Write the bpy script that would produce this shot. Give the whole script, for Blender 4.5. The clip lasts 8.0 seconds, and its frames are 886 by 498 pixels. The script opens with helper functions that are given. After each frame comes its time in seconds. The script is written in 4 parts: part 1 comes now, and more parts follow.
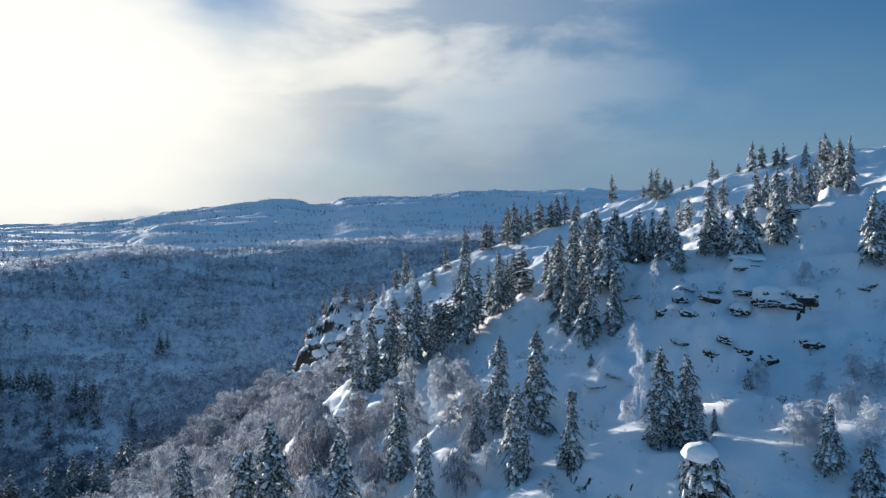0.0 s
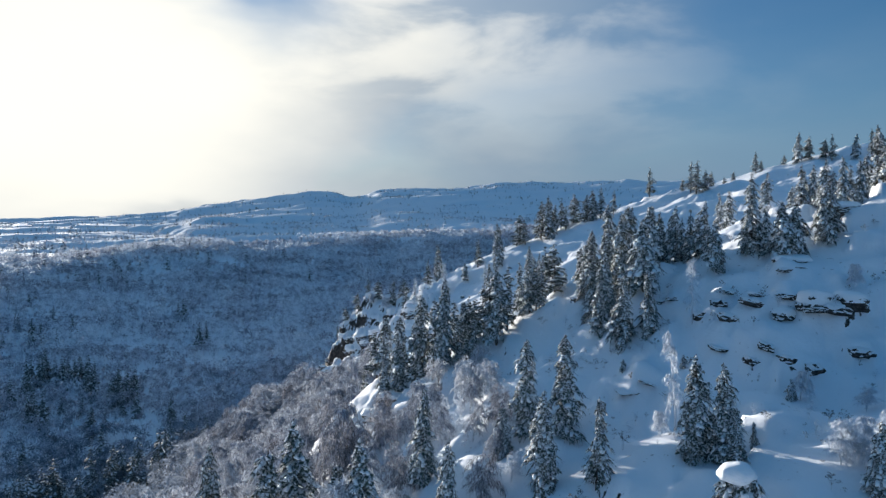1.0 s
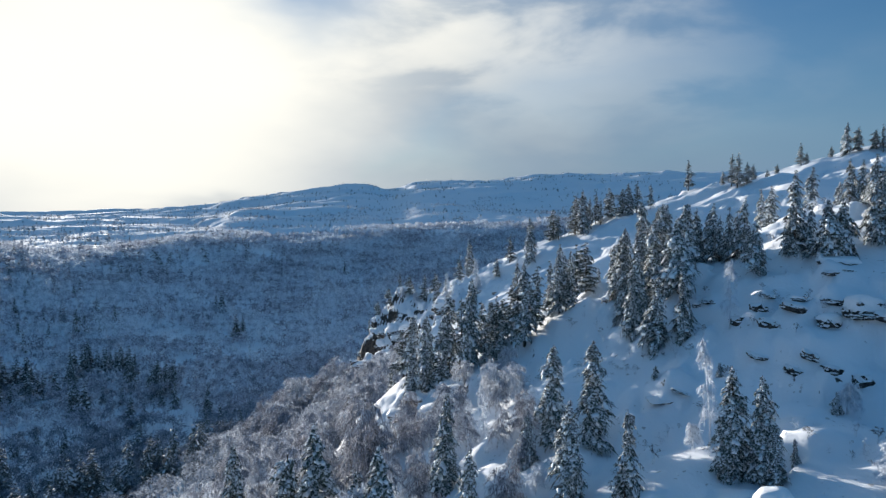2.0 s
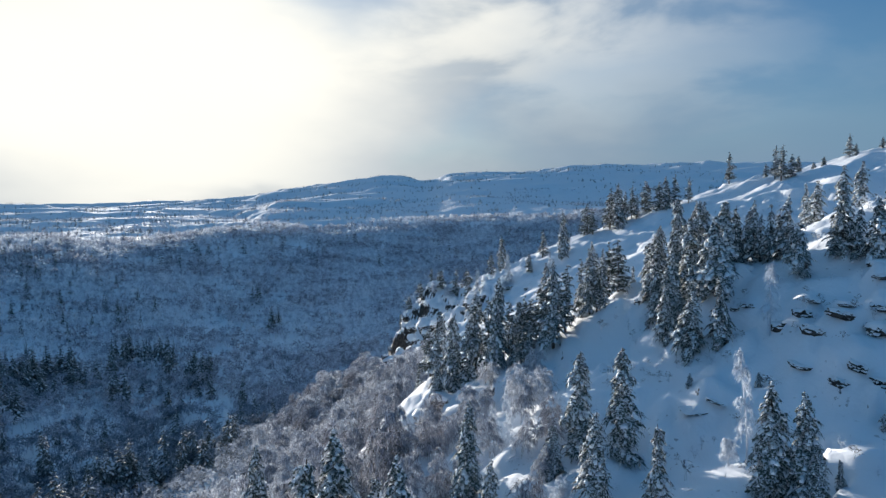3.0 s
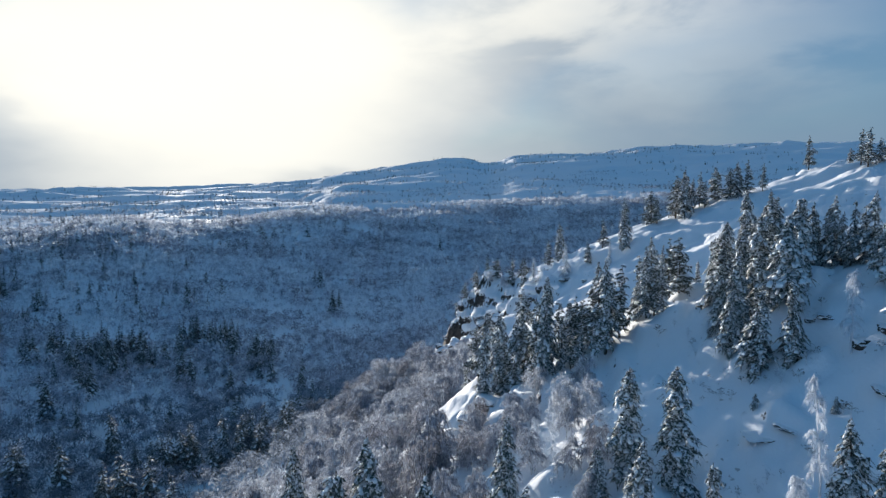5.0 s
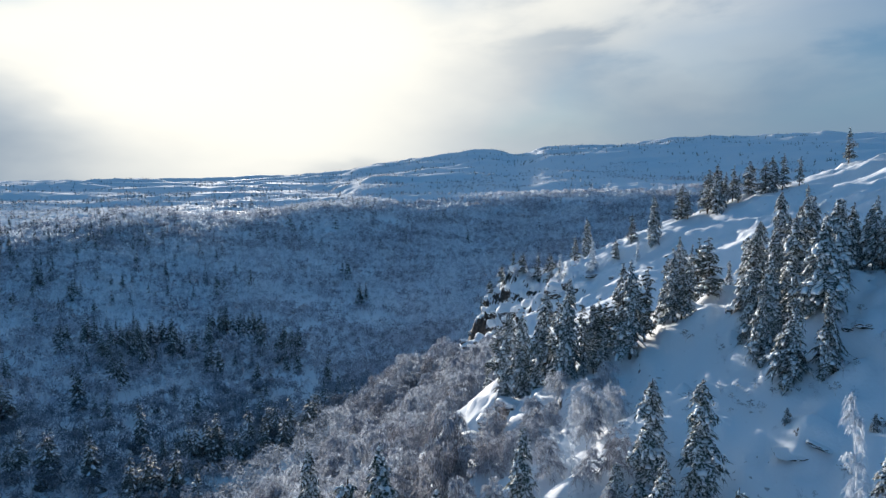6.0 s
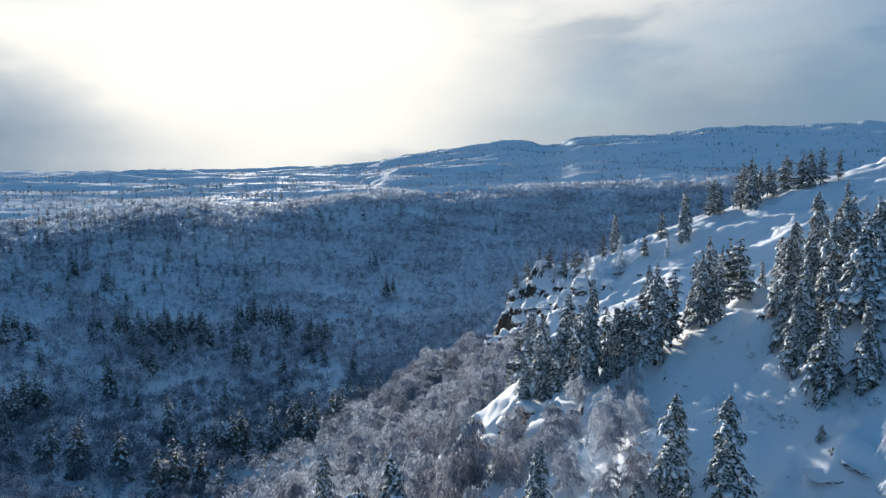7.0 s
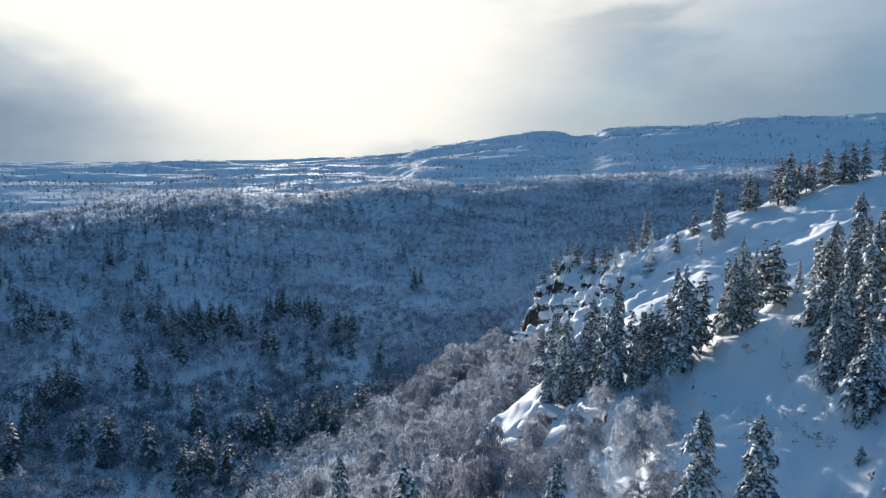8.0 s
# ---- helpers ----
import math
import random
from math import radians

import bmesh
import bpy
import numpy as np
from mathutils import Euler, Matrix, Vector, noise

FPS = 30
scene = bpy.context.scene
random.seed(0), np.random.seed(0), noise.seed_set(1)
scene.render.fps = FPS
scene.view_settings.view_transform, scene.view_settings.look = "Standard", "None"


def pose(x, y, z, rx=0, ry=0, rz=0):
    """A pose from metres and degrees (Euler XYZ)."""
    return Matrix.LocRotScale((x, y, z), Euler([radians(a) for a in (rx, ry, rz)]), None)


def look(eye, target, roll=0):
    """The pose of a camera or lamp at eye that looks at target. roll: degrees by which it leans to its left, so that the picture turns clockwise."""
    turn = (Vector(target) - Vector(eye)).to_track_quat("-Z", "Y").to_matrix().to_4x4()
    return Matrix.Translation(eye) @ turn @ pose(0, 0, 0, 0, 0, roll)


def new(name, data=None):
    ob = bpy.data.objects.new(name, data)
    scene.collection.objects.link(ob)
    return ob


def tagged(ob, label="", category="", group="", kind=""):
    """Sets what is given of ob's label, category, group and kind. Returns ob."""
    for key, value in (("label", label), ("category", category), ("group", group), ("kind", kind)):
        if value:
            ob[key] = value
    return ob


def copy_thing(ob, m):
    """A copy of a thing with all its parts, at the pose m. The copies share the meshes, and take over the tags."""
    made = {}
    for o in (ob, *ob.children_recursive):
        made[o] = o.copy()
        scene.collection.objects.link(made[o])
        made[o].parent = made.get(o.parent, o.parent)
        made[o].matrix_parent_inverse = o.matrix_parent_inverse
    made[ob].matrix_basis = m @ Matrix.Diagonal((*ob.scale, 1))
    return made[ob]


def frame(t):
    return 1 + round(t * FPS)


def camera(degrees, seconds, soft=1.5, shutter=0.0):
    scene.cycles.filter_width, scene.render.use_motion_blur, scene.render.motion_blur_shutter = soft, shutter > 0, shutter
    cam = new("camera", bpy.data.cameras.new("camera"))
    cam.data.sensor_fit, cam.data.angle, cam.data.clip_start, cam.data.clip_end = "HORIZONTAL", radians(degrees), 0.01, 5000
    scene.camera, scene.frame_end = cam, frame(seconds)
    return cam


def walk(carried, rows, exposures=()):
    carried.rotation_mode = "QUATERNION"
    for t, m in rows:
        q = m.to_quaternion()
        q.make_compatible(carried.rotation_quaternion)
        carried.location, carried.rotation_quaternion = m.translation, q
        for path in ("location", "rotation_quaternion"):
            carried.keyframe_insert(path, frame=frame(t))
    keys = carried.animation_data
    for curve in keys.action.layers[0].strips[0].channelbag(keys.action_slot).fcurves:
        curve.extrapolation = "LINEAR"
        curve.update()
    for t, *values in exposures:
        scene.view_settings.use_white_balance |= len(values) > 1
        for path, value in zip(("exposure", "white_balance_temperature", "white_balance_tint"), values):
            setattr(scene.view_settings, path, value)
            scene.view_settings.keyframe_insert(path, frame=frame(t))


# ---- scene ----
cam = camera(68.27, 8.0, 1.35)
walk(cam, [
    (0.0, pose(0.000, 0.000, 40.000, 88.759, -0.016, 0.000)),
    (0.5, pose(0.398, 0.778, 40.318, 88.404, -0.029, 1.735)),
    (1.0, pose(0.817, 1.613, 40.637, 88.041, -0.030, 3.191)),
    (1.5, pose(1.221, 2.467, 40.954, 87.691, -0.023, 4.698)),
    (3.0, pose(2.349, 5.205, 41.874, 86.575, 0.024, 9.445)),
    (3.5, pose(2.656, 6.154, 42.176, 86.192, 0.047, 10.817)),
    (4.0, pose(2.954, 7.096, 42.488, 85.799, 0.046, 12.272)),
    (4.5, pose(3.223, 8.008, 42.776, 85.407, 0.047, 13.678)),
    (6.0, pose(3.906, 10.747, 43.695, 84.266, 0.024, 17.568)),
    (6.5, pose(4.109, 11.677, 44.004, 83.876, 0.024, 18.814)),
    (7.0, pose(4.266, 12.617, 44.339, 83.474, -0.007, 20.130)),
    (7.5, pose(4.391, 13.568, 44.650, 83.069, -0.033, 21.469)),
    (8.0, pose(4.497, 14.545, 44.923, 82.693, -0.077, 22.804)),
])

# ---- light: low winter sun behind thin cloud, blue sky behind the camera ----
SUN_AZ, SUN_EL = radians(35.0), radians(4.6)      # azimuth to the west of +y, height over the horizon
SUN_WAY = Vector((-math.sin(SUN_AZ) * math.cos(SUN_EL), math.cos(SUN_AZ) * math.cos(SUN_EL), math.sin(SUN_EL)))


class Nodes:
    """Short hand for building a node tree."""

    def __init__(self, tree):
        self.t = tree
        tree.nodes.clear()

    def add(self, kind, **kw):
        n = self.t.nodes.new(kind)
        for k, v in kw.items():
            if k == "op":
                n.operation = v
            elif k == "mode":
                n.blend_type = v
            elif k == "dtype":
                n.data_type = v
        return n

    def link(self, a, b):
        self.t.links.new(a, b)

    def put(self, sock, v):
        if isinstance(v, (int, float)):
            sock.default_value = v
        elif isinstance(v, (tuple, list)):
            sock.default_value = (*v, 1.0) if sock.type == "RGBA" and len(v) == 3 else v
        else:
            self.link(v, sock)

    def math(self, op, a, b=0.0, c=0.0, clamp=False):
        n = self.add("ShaderNodeMath", op=op)
        n.use_clamp = clamp
        for s, v in zip(n.inputs, (a, b, c)):
            self.put(s, v)
        return n.outputs[0]

    def vec(self, op, a, b=(0, 0, 0)):
        n = self.add("ShaderNodeVectorMath", op=op)
        self.put(n.inputs[0], a)
        self.put(n.inputs[1], b)
        return n.outputs["Value"] if op in ("DOT_PRODUCT", "LENGTH", "DISTANCE") else n.outputs[0]

    def scale(self, a, k):
        n = self.add("ShaderNodeVectorMath", op="SCALE")
        self.put(n.inputs[0], a)
        self.put(n.inputs["Scale"], k)
        return n.outputs[0]

    def noise(self, vec, scale, detail=4.0, rough=0.5, warp=0.0):
        n = self.add("ShaderNodeTexNoise")
        self.put(n.inputs["Vector"], vec)
        n.inputs["Scale"].default_value = scale
        n.inputs["Detail"].default_value = detail
        n.inputs["Roughness"].default_value = rough
        n.inputs["Distortion"].default_value = warp
        return n.outputs["Fac"]

    def step(self, v, lo, hi, a=0.0, b=1.0):
        n = self.add("ShaderNodeMapRange")
        n.interpolation_type = "SMOOTHSTEP"
        for s, x in zip(n.inputs, (v, lo, hi, a, b)):
            self.put(s, x)
        return n.outputs[0]

    def mix(self, f, a, b, mode="MIX"):
        n = self.add("ShaderNodeMix", dtype="RGBA", mode=mode)
        self.put(n.inputs[0], f)
        self.put(n.inputs[6], a)
        self.put(n.inputs[7], b)
        return n.outputs[2]


def toward(az, el):
    az, el = radians(az), radians(el)
    return (-math.sin(az) * math.cos(el), math.cos(az) * math.cos(el), math.sin(el))


world = bpy.data.worlds.new("winter_sky")
scene.world = world
world.use_nodes = True
n = Nodes(world.node_tree)
sky = n.add("ShaderNodeTexSky")
sky.sky_type, sky.sun_disc = "NISHITA", False
sky.sun_elevation, sky.sun_rotation = SUN_EL, -SUN_AZ
sky.air_density, sky.dust_density, sky.ozone_density = 1.0, 0.3, 3.0
way = n.add("ShaderNodeTexCoord").outputs["Generated"]
part_xyz = n.add("ShaderNodeSeparateXYZ")
n.link(way, part_xyz.inputs[0])
height = part_xyz.outputs[2]
to_sun = n.vec("DOT_PRODUCT", way, tuple(SUN_WAY))
# soft clouds, drawn out sideways
sheet = n.vec("MULTIPLY", way, (1.0, 1.0, 2.6))
fluff = n.noise(sheet, 4.2, 6.0, 0.52, 0.25)
wisps = n.noise(n.vec("ADD", sheet, (3.1, 1.7, 0.4)), 2.0, 3.0, 0.45)


curl = n.add("ShaderNodeTexNoise")
n.put(curl.inputs["Vector"], sheet)
curl.inputs["Scale"].default_value, curl.inputs["Detail"].default_value = 3.2, 4.0
astray = n.vec("ADD", way, n.scale(n.vec("SUBTRACT", curl.outputs["Color"], (0.5, 0.5, 0.5)), 0.20))


def bank(az, el, narrow, flatness=1.0):
    """A soft cloud bank with a billowing edge round one direction, flatter than it is wide."""
    d = n.vec("SUBTRACT", astray, toward(az, el))
    d = n.vec("MULTIPLY", d, (1, 1, flatness))
    q = n.vec("DOT_PRODUCT", d, d)
    return n.math("EXPONENT", n.math("MULTIPLY", q, -narrow))


ragged = n.math("MULTIPLY", n.math("SUBTRACT", fluff, 0.5), 1.5)
veil = bank(33, 9, 2.6)
cover = n.math("ADD", n.math("MULTIPLY", veil, 1.7), n.math("MULTIPLY", n.math("SUBTRACT", wisps, 0.52), 1.3), clamp=True)
cover = n.math("MAXIMUM", cover, n.math("MULTIPLY", n.step(height, 0.26, 0.03), n.step(to_sun, 0.1, 0.6, 0.3, 1.0)))
cover = n.math("MAXIMUM", cover, n.math("MULTIPLY", bank(-2, 4, 5.0, 1.9), 0.95))
cover = n.math("MAXIMUM", cover, n.math("MULTIPLY", bank(-22, 3, 5.0, 2.6), 0.85))
cover = n.math("MULTIPLY", cover, n.math("SUBTRACT", 1.0, n.math("MULTIPLY", n.math("ADD", bank(18, 19.5, 70.0, 2.0), bank(60, 17, 25.0, 3.0)), 0.8)), clamp=True)
cover = n.math("MAXIMUM", cover, n.math("MULTIPLY", bank(-21, 18, 60.0, 3.5), n.step(fluff, 0.4, 0.65, 0.1, 0.55)))
# grey banks beside and under the sun, a lit white one high up to the north
dark = n.math("ADD", n.math("ADD", n.math("MULTIPLY", bank(4, 6, 9.0, 1.8), 0.65), n.math("MULTIPLY", bank(60, 2, 7.0, 4.6), 0.9)), n.math("MULTIPLY", bank(30, -1.5, 6.0, 14.0), 0.55))
dark = n.math("MULTIPLY", dark, n.math("ADD", 1.0, ragged), clamp=True)
shine = n.math("ADD", n.math("MULTIPLY", bank(32, 11, 17.0, 0.9), 2.3), n.math("MULTIPLY", bank(24, 10, 5.0, 1.4), 0.42))
shine = n.math("MULTIPLY", shine, n.math("ADD", 1.0, n.math("MULTIPLY", ragged, 0.5)))
lit = n.math("ADD", bank(7, 17, 9.0, 2.6), n.math("MULTIPLY", bank(50, 12.5, 9.0, 5.5), 1.5))
lit = n.math("MULTIPLY", lit, n.step(fluff, 0.40, 0.60, 0.03, 0.8))
lit = n.math("ADD", lit, n.math("MULTIPLY", bank(51, 12, 7.0, 6.5), 1.7))
white = n.math("ADD", lit, n.math("MULTIPLY", shine, n.math("SUBTRACT", 1.0, n.math("MULTIPLY", dark, 0.92))))
grey = n.mix(n.step(to_sun, 0.66, 0.97), (0.135, 0.228, 0.345, 1), (0.215, 0.308, 0.42, 1))
grey = n.scale(grey, n.math("SUBTRACT", 1.0, n.math("MULTIPLY", dark, 0.26)))
thickness = n.math("SUBTRACT", 1.0, n.math("EXPONENT", n.math("MULTIPLY", white, -1.5)))
cloud = n.mix(thickness, grey, (0.90, 0.875, 0.79, 1))
high_veil = n.scale((0.27, 0.80, 1.32), n.math("MULTIPLY", n.step(height, 0.35, 0.8), 0.10))
blue = n.mix(1.0, n.scale(sky.outputs[0], 0.125), (0.55, 0.90, 1.16, 1), "MULTIPLY")
both = n.mix(1.0, n.mix(cover, blue, cloud), high_veil, "ADD")
back = n.add("ShaderNodeBackground")
n.put(back.inputs["Color"], both)
back.inputs["Strength"].default_value = 0.68
out = n.add("ShaderNodeOutputWorld")
n.link(back.outputs[0], out.inputs[0])

sun_data = bpy.data.lights.new("sun", "SUN")
sun_data.energy, sun_data.angle, sun_data.color = 5.0, radians(0.8), (1.0, 0.945, 0.865)
sun = new("sun", sun_data)
sun.matrix_world = look(SUN_WAY * 300, (0, 0, 0))
scene.view_settings.exposure = 0.88

# ---- materials ----
def material(name):
    m = bpy.data.materials.new(name)
    m.use_nodes = True
    return m, Nodes(m.node_tree)


def finish(n, colour, rough=0.8, normal=None, gloss=0.25):
    b = n.add("ShaderNodeBsdfPrincipled")
    n.put(b.inputs["Base Color"], colour)
    n.put(b.inputs["Roughness"], rough)
    b.inputs["Specular IOR Level"].default_value = gloss
    if normal is not None:
        n.link(normal, b.inputs["Normal"])
    o = n.add("ShaderNodeOutputMaterial")
    n.link(b.outputs[0], o.inputs[0])
    return b


def bump(n, height, strength, distance):
    b = n.add("ShaderNodeBump")
    b.inputs["Strength"].default_value, b.inputs["Distance"].default_value = strength, distance
    n.link(height, b.inputs["Height"])
    return b.outputs[0]


def rock_colour(n, pos):
    grain = n.noise(pos, 1.6, 6.0, 0.65)
    spots = n.noise(pos, 9.0, 3.0, 0.6)
    c = n.mix(n.step(grain, 0.35, 0.65), (0.022, 0.020, 0.020, 1), (0.095, 0.082, 0.075, 1))
    return n.mix(n.step(spots, 0.55, 0.75), c, (0.15, 0.135, 0.12, 1))


def snow_ground():
    m, n = material("wind_packed_snow")
    pos = n.add("ShaderNodeTexCoord").outputs["Object"]
    geo = n.add("ShaderNodeNewGeometry")
    xyz = n.add("ShaderNodeSeparateXYZ")
    n.link(geo.outputs["Normal"], xyz.inputs[0])
    broad = n.noise(pos, 0.05, 3.0)
    ripples = n.noise(n.vec("MULTIPLY", pos, (1, 0.45, 1)), 1.3, 4.0, 0.55)
    grain = n.noise(pos, 6.0, 3.0, 0.6)
    snow = n.mix(broad, (0.78, 0.82, 0.88, 1), (0.87, 0.88, 0.90, 1))
    tuft = n.math("MULTIPLY", n.step(n.noise(pos, 2.3, 2.0), 0.66, 0.72), n.step(n.noise(pos, 0.21, 2.0), 0.5, 0.62))
    snow = n.mix(n.math("MULTIPLY", tuft, 0.55), snow, (0.13, 0.11, 0.09, 1))
    ragged = n.math("ADD", xyz.outputs[2], n.math("MULTIPLY", n.math("SUBTRACT", n.noise(pos, 0.9, 4.0, 0.6), 0.5), 0.9))
    bare = n.step(ragged, 0.46, 0.40)
    c = n.mix(bare, snow, rock_colour(n, pos))
    h = n.math("ADD", n.math("MULTIPLY", ripples, 0.7), n.math("MULTIPLY", grain, 0.12))
    finish(n, c, 0.85, bump(n, h, 0.5, 0.25), 0.08)
    return m


def snow_plain():
    m, n = material("fresh_snow")
    pos = n.add("ShaderNodeTexCoord").outputs["Object"]
    lumps = n.noise(pos, 3.0, 4.0, 0.55)
    c = n.mix(n.noise(pos, 0.8, 2.0), (0.80, 0.83, 0.88, 1), (0.88, 0.89, 0.90, 1))
    finish(n, c, 0.7, bump(n, lumps, 0.5, 0.12))
    return m


def rock_mat():
    m, n = material("dark_gneiss")
    pos = n.add("ShaderNodeTexCoord").outputs["Object"]
    geo = n.add("ShaderNodeNewGeometry")
    xyz = n.add("ShaderNodeSeparateXYZ")
    n.link(geo.outputs["Normal"], xyz.inputs[0])
    lie = n.math("ADD", xyz.outputs[2], n.math("MULTIPLY", n.math("SUBTRACT", n.noise(pos, 1.8, 5.0, 0.65), 0.5), 0.9))
    dust = n.step(lie, 0.16, 0.30)
    c = n.mix(dust, rock_colour(n, pos), (0.84, 0.86, 0.89, 1))
    finish(n, c, 0.85, bump(n, n.noise(pos, 3.5, 6.0, 0.7), 0.8, 0.2))
    return m


def needles(name, dark, light, frost):
    """Conifer foliage: dark needles with rime where Random per twig says so."""
    m, n = material(name)
    pos = n.add("ShaderNodeTexCoord").outputs["Object"]
    isle = n.add("ShaderNodeNewGeometry").outputs["Random Per Island"]
    who = n.add("ShaderNodeObjectInfo").outputs["Random"]
    c = n.mix(isle, dark, light)
    c = n.mix(n.math("MULTIPLY", who, 0.4), c, (0.075, 0.062, 0.04, 1))
    rime = n.step(n.noise(pos, 6.5, 3.0, 0.65), 0.60 - frost, 0.74 - frost)
    c = n.mix(n.math("MULTIPLY", rime, 0.8), c, (0.80, 0.83, 0.87, 1))
    finish(n, c, 0.8)
    return m


def bark(name, dark, light, frost):
    m, n = material(name)
    pos = n.add("ShaderNodeTexCoord").outputs["Object"]
    strips = n.noise(n.vec("MULTIPLY", pos, (6, 6, 1.2)), 2.0, 4.0, 0.6)
    c = n.mix(strips, dark, light)
    rime = n.step(n.noise(pos, 2.5, 3.0, 0.6), 0.66 - frost, 0.78 - frost)
    c = n.mix(n.math("MULTIPLY", rime, 0.85), c, (0.80, 0.82, 0.86, 1))
    finish(n, c, 0.9, bump(n, strips, 0.5, 0.03))
    return m


def twig_mat(name, dark, frosty, brown=0.45, speckle=0.55):
    """Twigs under rime: pale, and letting some light through."""
    m, n = material(name)
    isle = n.add("ShaderNodeNewGeometry").outputs["Random Per Island"]
    who = n.add("ShaderNodeObjectInfo").outputs["Random"]
    pos = n.add("ShaderNodeTexCoord").outputs["Object"]
    clump = n.noise(pos, 0.28, 2.0)
    tone = n.math("ADD", n.math("MULTIPLY", isle, speckle), n.math("MULTIPLY", n.step(clump, 0.35, 0.65), 1.0 - speckle))
    c = n.mix(n.step(tone, 0.15, 0.85), dark, frosty)
    c = n.mix(n.math("MULTIPLY", who, brown), c, (0.22, 0.18, 0.17, 1))
    b = finish(n, c, 0.9)
    thin = n.add("ShaderNodeBsdfTranslucent")
    n.put(thin.inputs[0], c)
    both = n.add("ShaderNodeMixShader")
    both.inputs[0].default_value = 0.3
    n.link(b.outputs[0], both.inputs[1])
    n.link(thin.outputs[0], both.inputs[2])
    n.link(both.outputs[0], n.t.nodes["Material Output"].inputs[0])
    return m


SNOW_GROUND = snow_ground()
SNOW = snow_plain()
ROCK = rock_mat()
NEEDLES = needles("spruce_needles", (0.026, 0.042, 0.036, 1), (0.072, 0.095, 0.080, 1), 0.145)
FAR_NEEDLES = needles("far_spruce_needles", (0.018, 0.030, 0.024, 1), (0.050, 0.070, 0.055, 1), 0.10)
WHITE_NEEDLES = needles("rimed_needles", (0.16, 0.18, 0.18, 1), (0.40, 0.43, 0.45, 1), 0.28)
PINE_NEEDLES = needles("pine_needles", (0.034, 0.046, 0.034, 1), (0.085, 0.094, 0.064, 1), 0.12)
BARK = bark("spruce_bark", (0.040, 0.030, 0.024, 1), (0.13, 0.10, 0.08, 1), 0.05)
BIRCH_BARK = bark("birch_bark", (0.10, 0.095, 0.095, 1), (0.46, 0.45, 0.45, 1), 0.30)
TWIGS = twig_mat("rimed_birch_twigs", (0.235, 0.245, 0.28, 1), (0.61, 0.66, 0.75, 1), 0.04, 0.9)
PALE_TWIGS = twig_mat("pale_rimed_twigs", (0.38, 0.40, 0.44, 1), (0.80, 0.83, 0.89, 1), 0.03, 0.9)
BROWN_TWIGS = twig_mat("brown_birch_twigs", (0.165, 0.16, 0.175, 1), (0.49, 0.505, 0.57, 1), 0.05, 0.9)
RIME = twig_mat("heavy_rime", (0.62, 0.66, 0.72, 1), (0.86, 0.90, 0.95, 1), 0.02)
# rimed birch again: far twigs paled for distance haze, foot twigs darkened for shade
FAR_TWIGS = twig_mat("hazed_frosted_twigs", (0.44, 0.48, 0.54, 1), (0.88, 0.91, 0.95, 1), 0.03, 0.35)
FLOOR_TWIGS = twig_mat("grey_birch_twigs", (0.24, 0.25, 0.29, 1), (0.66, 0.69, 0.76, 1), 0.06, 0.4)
FOOT_TWIGS = twig_mat("shaded_birch_twigs", (0.13, 0.15, 0.18, 1), (0.42, 0.47, 0.55, 1), 0.04, 0.5)
SHRUB = twig_mat("dark_heath_twigs", (0.07, 0.065, 0.06, 1), (0.50, 0.51, 0.54, 1), 0.15)

# ---- the land: cross-sections of the hill and of the country round it ----
def ripple(x, y, seed=0):
    """Smooth gradient noise of the plane, about -1 to 1, one bump a unit."""
    x, y = np.asarray(x, float), np.asarray(y, float)
    xi, yi = np.floor(x).astype(np.int64), np.floor(y).astype(np.int64)
    xf, yf = x - xi, y - yi

    def corner(dx, dy):
        h = (xi + dx) * 374761393 + (yi + dy) * 668265263 + seed * 974711
        h = ((h ^ (h >> 13)) & 0x7FFFFFFF) * 1274126177 & 0x7FFFFFFF
        a = (h ^ (h >> 16)) % 4096 * (2 * np.pi / 4096)
        return np.cos(a) * (xf - dx) + np.sin(a) * (yf - dy)

    u, v = xf**3 * (xf * (xf * 6 - 15) + 10), yf**3 * (yf * (yf * 6 - 15) + 10)
    top = corner(0, 0) * (1 - u) + corner(1, 0) * u
    low = corner(0, 1) * (1 - u) + corner(1, 1) * u
    return (top * (1 - v) + low * v) * 1.5


def glide(knots, values, q):
    """Smooth curve through values (one row a knot, one column a place) at q."""
    k, v = np.asarray(knots, float), np.asarray(values, float)
    if v.ndim == 1:
        v = np.repeat(v[:, None], len(q), 1)
    q = np.clip(q, k[0], k[-1])
    i = np.clip(np.searchsorted(k, q) - 1, 0, len(k) - 2)
    d = (v[1:] - v[:-1]) / (k[1:] - k[:-1])[:, None]
    s = np.zeros_like(v)
    s[1:-1] = np.where(d[1:] * d[:-1] > 0, 2 * d[1:] * d[:-1] / (d[1:] + d[:-1] + 1e-12), 0)
    s[0], s[-1] = d[0], d[-1]
    col = np.arange(len(q))
    h = k[i + 1] - k[i]
    t = (q - k[i]) / h
    a, b = v[i, col], v[i + 1, col]
    return (a * (1 + 2 * t) * (1 - t) ** 2 + b * t * t * (3 - 2 * t) + h * s[i, col] * t * (1 - t) ** 2 - h * s[i + 1, col] * t * t * (1 - t))


def bump_between(v, lo, hi):
    t = np.clip((v - lo) / (hi - lo), 0, 1)
    return t * t * (3 - 2 * t)


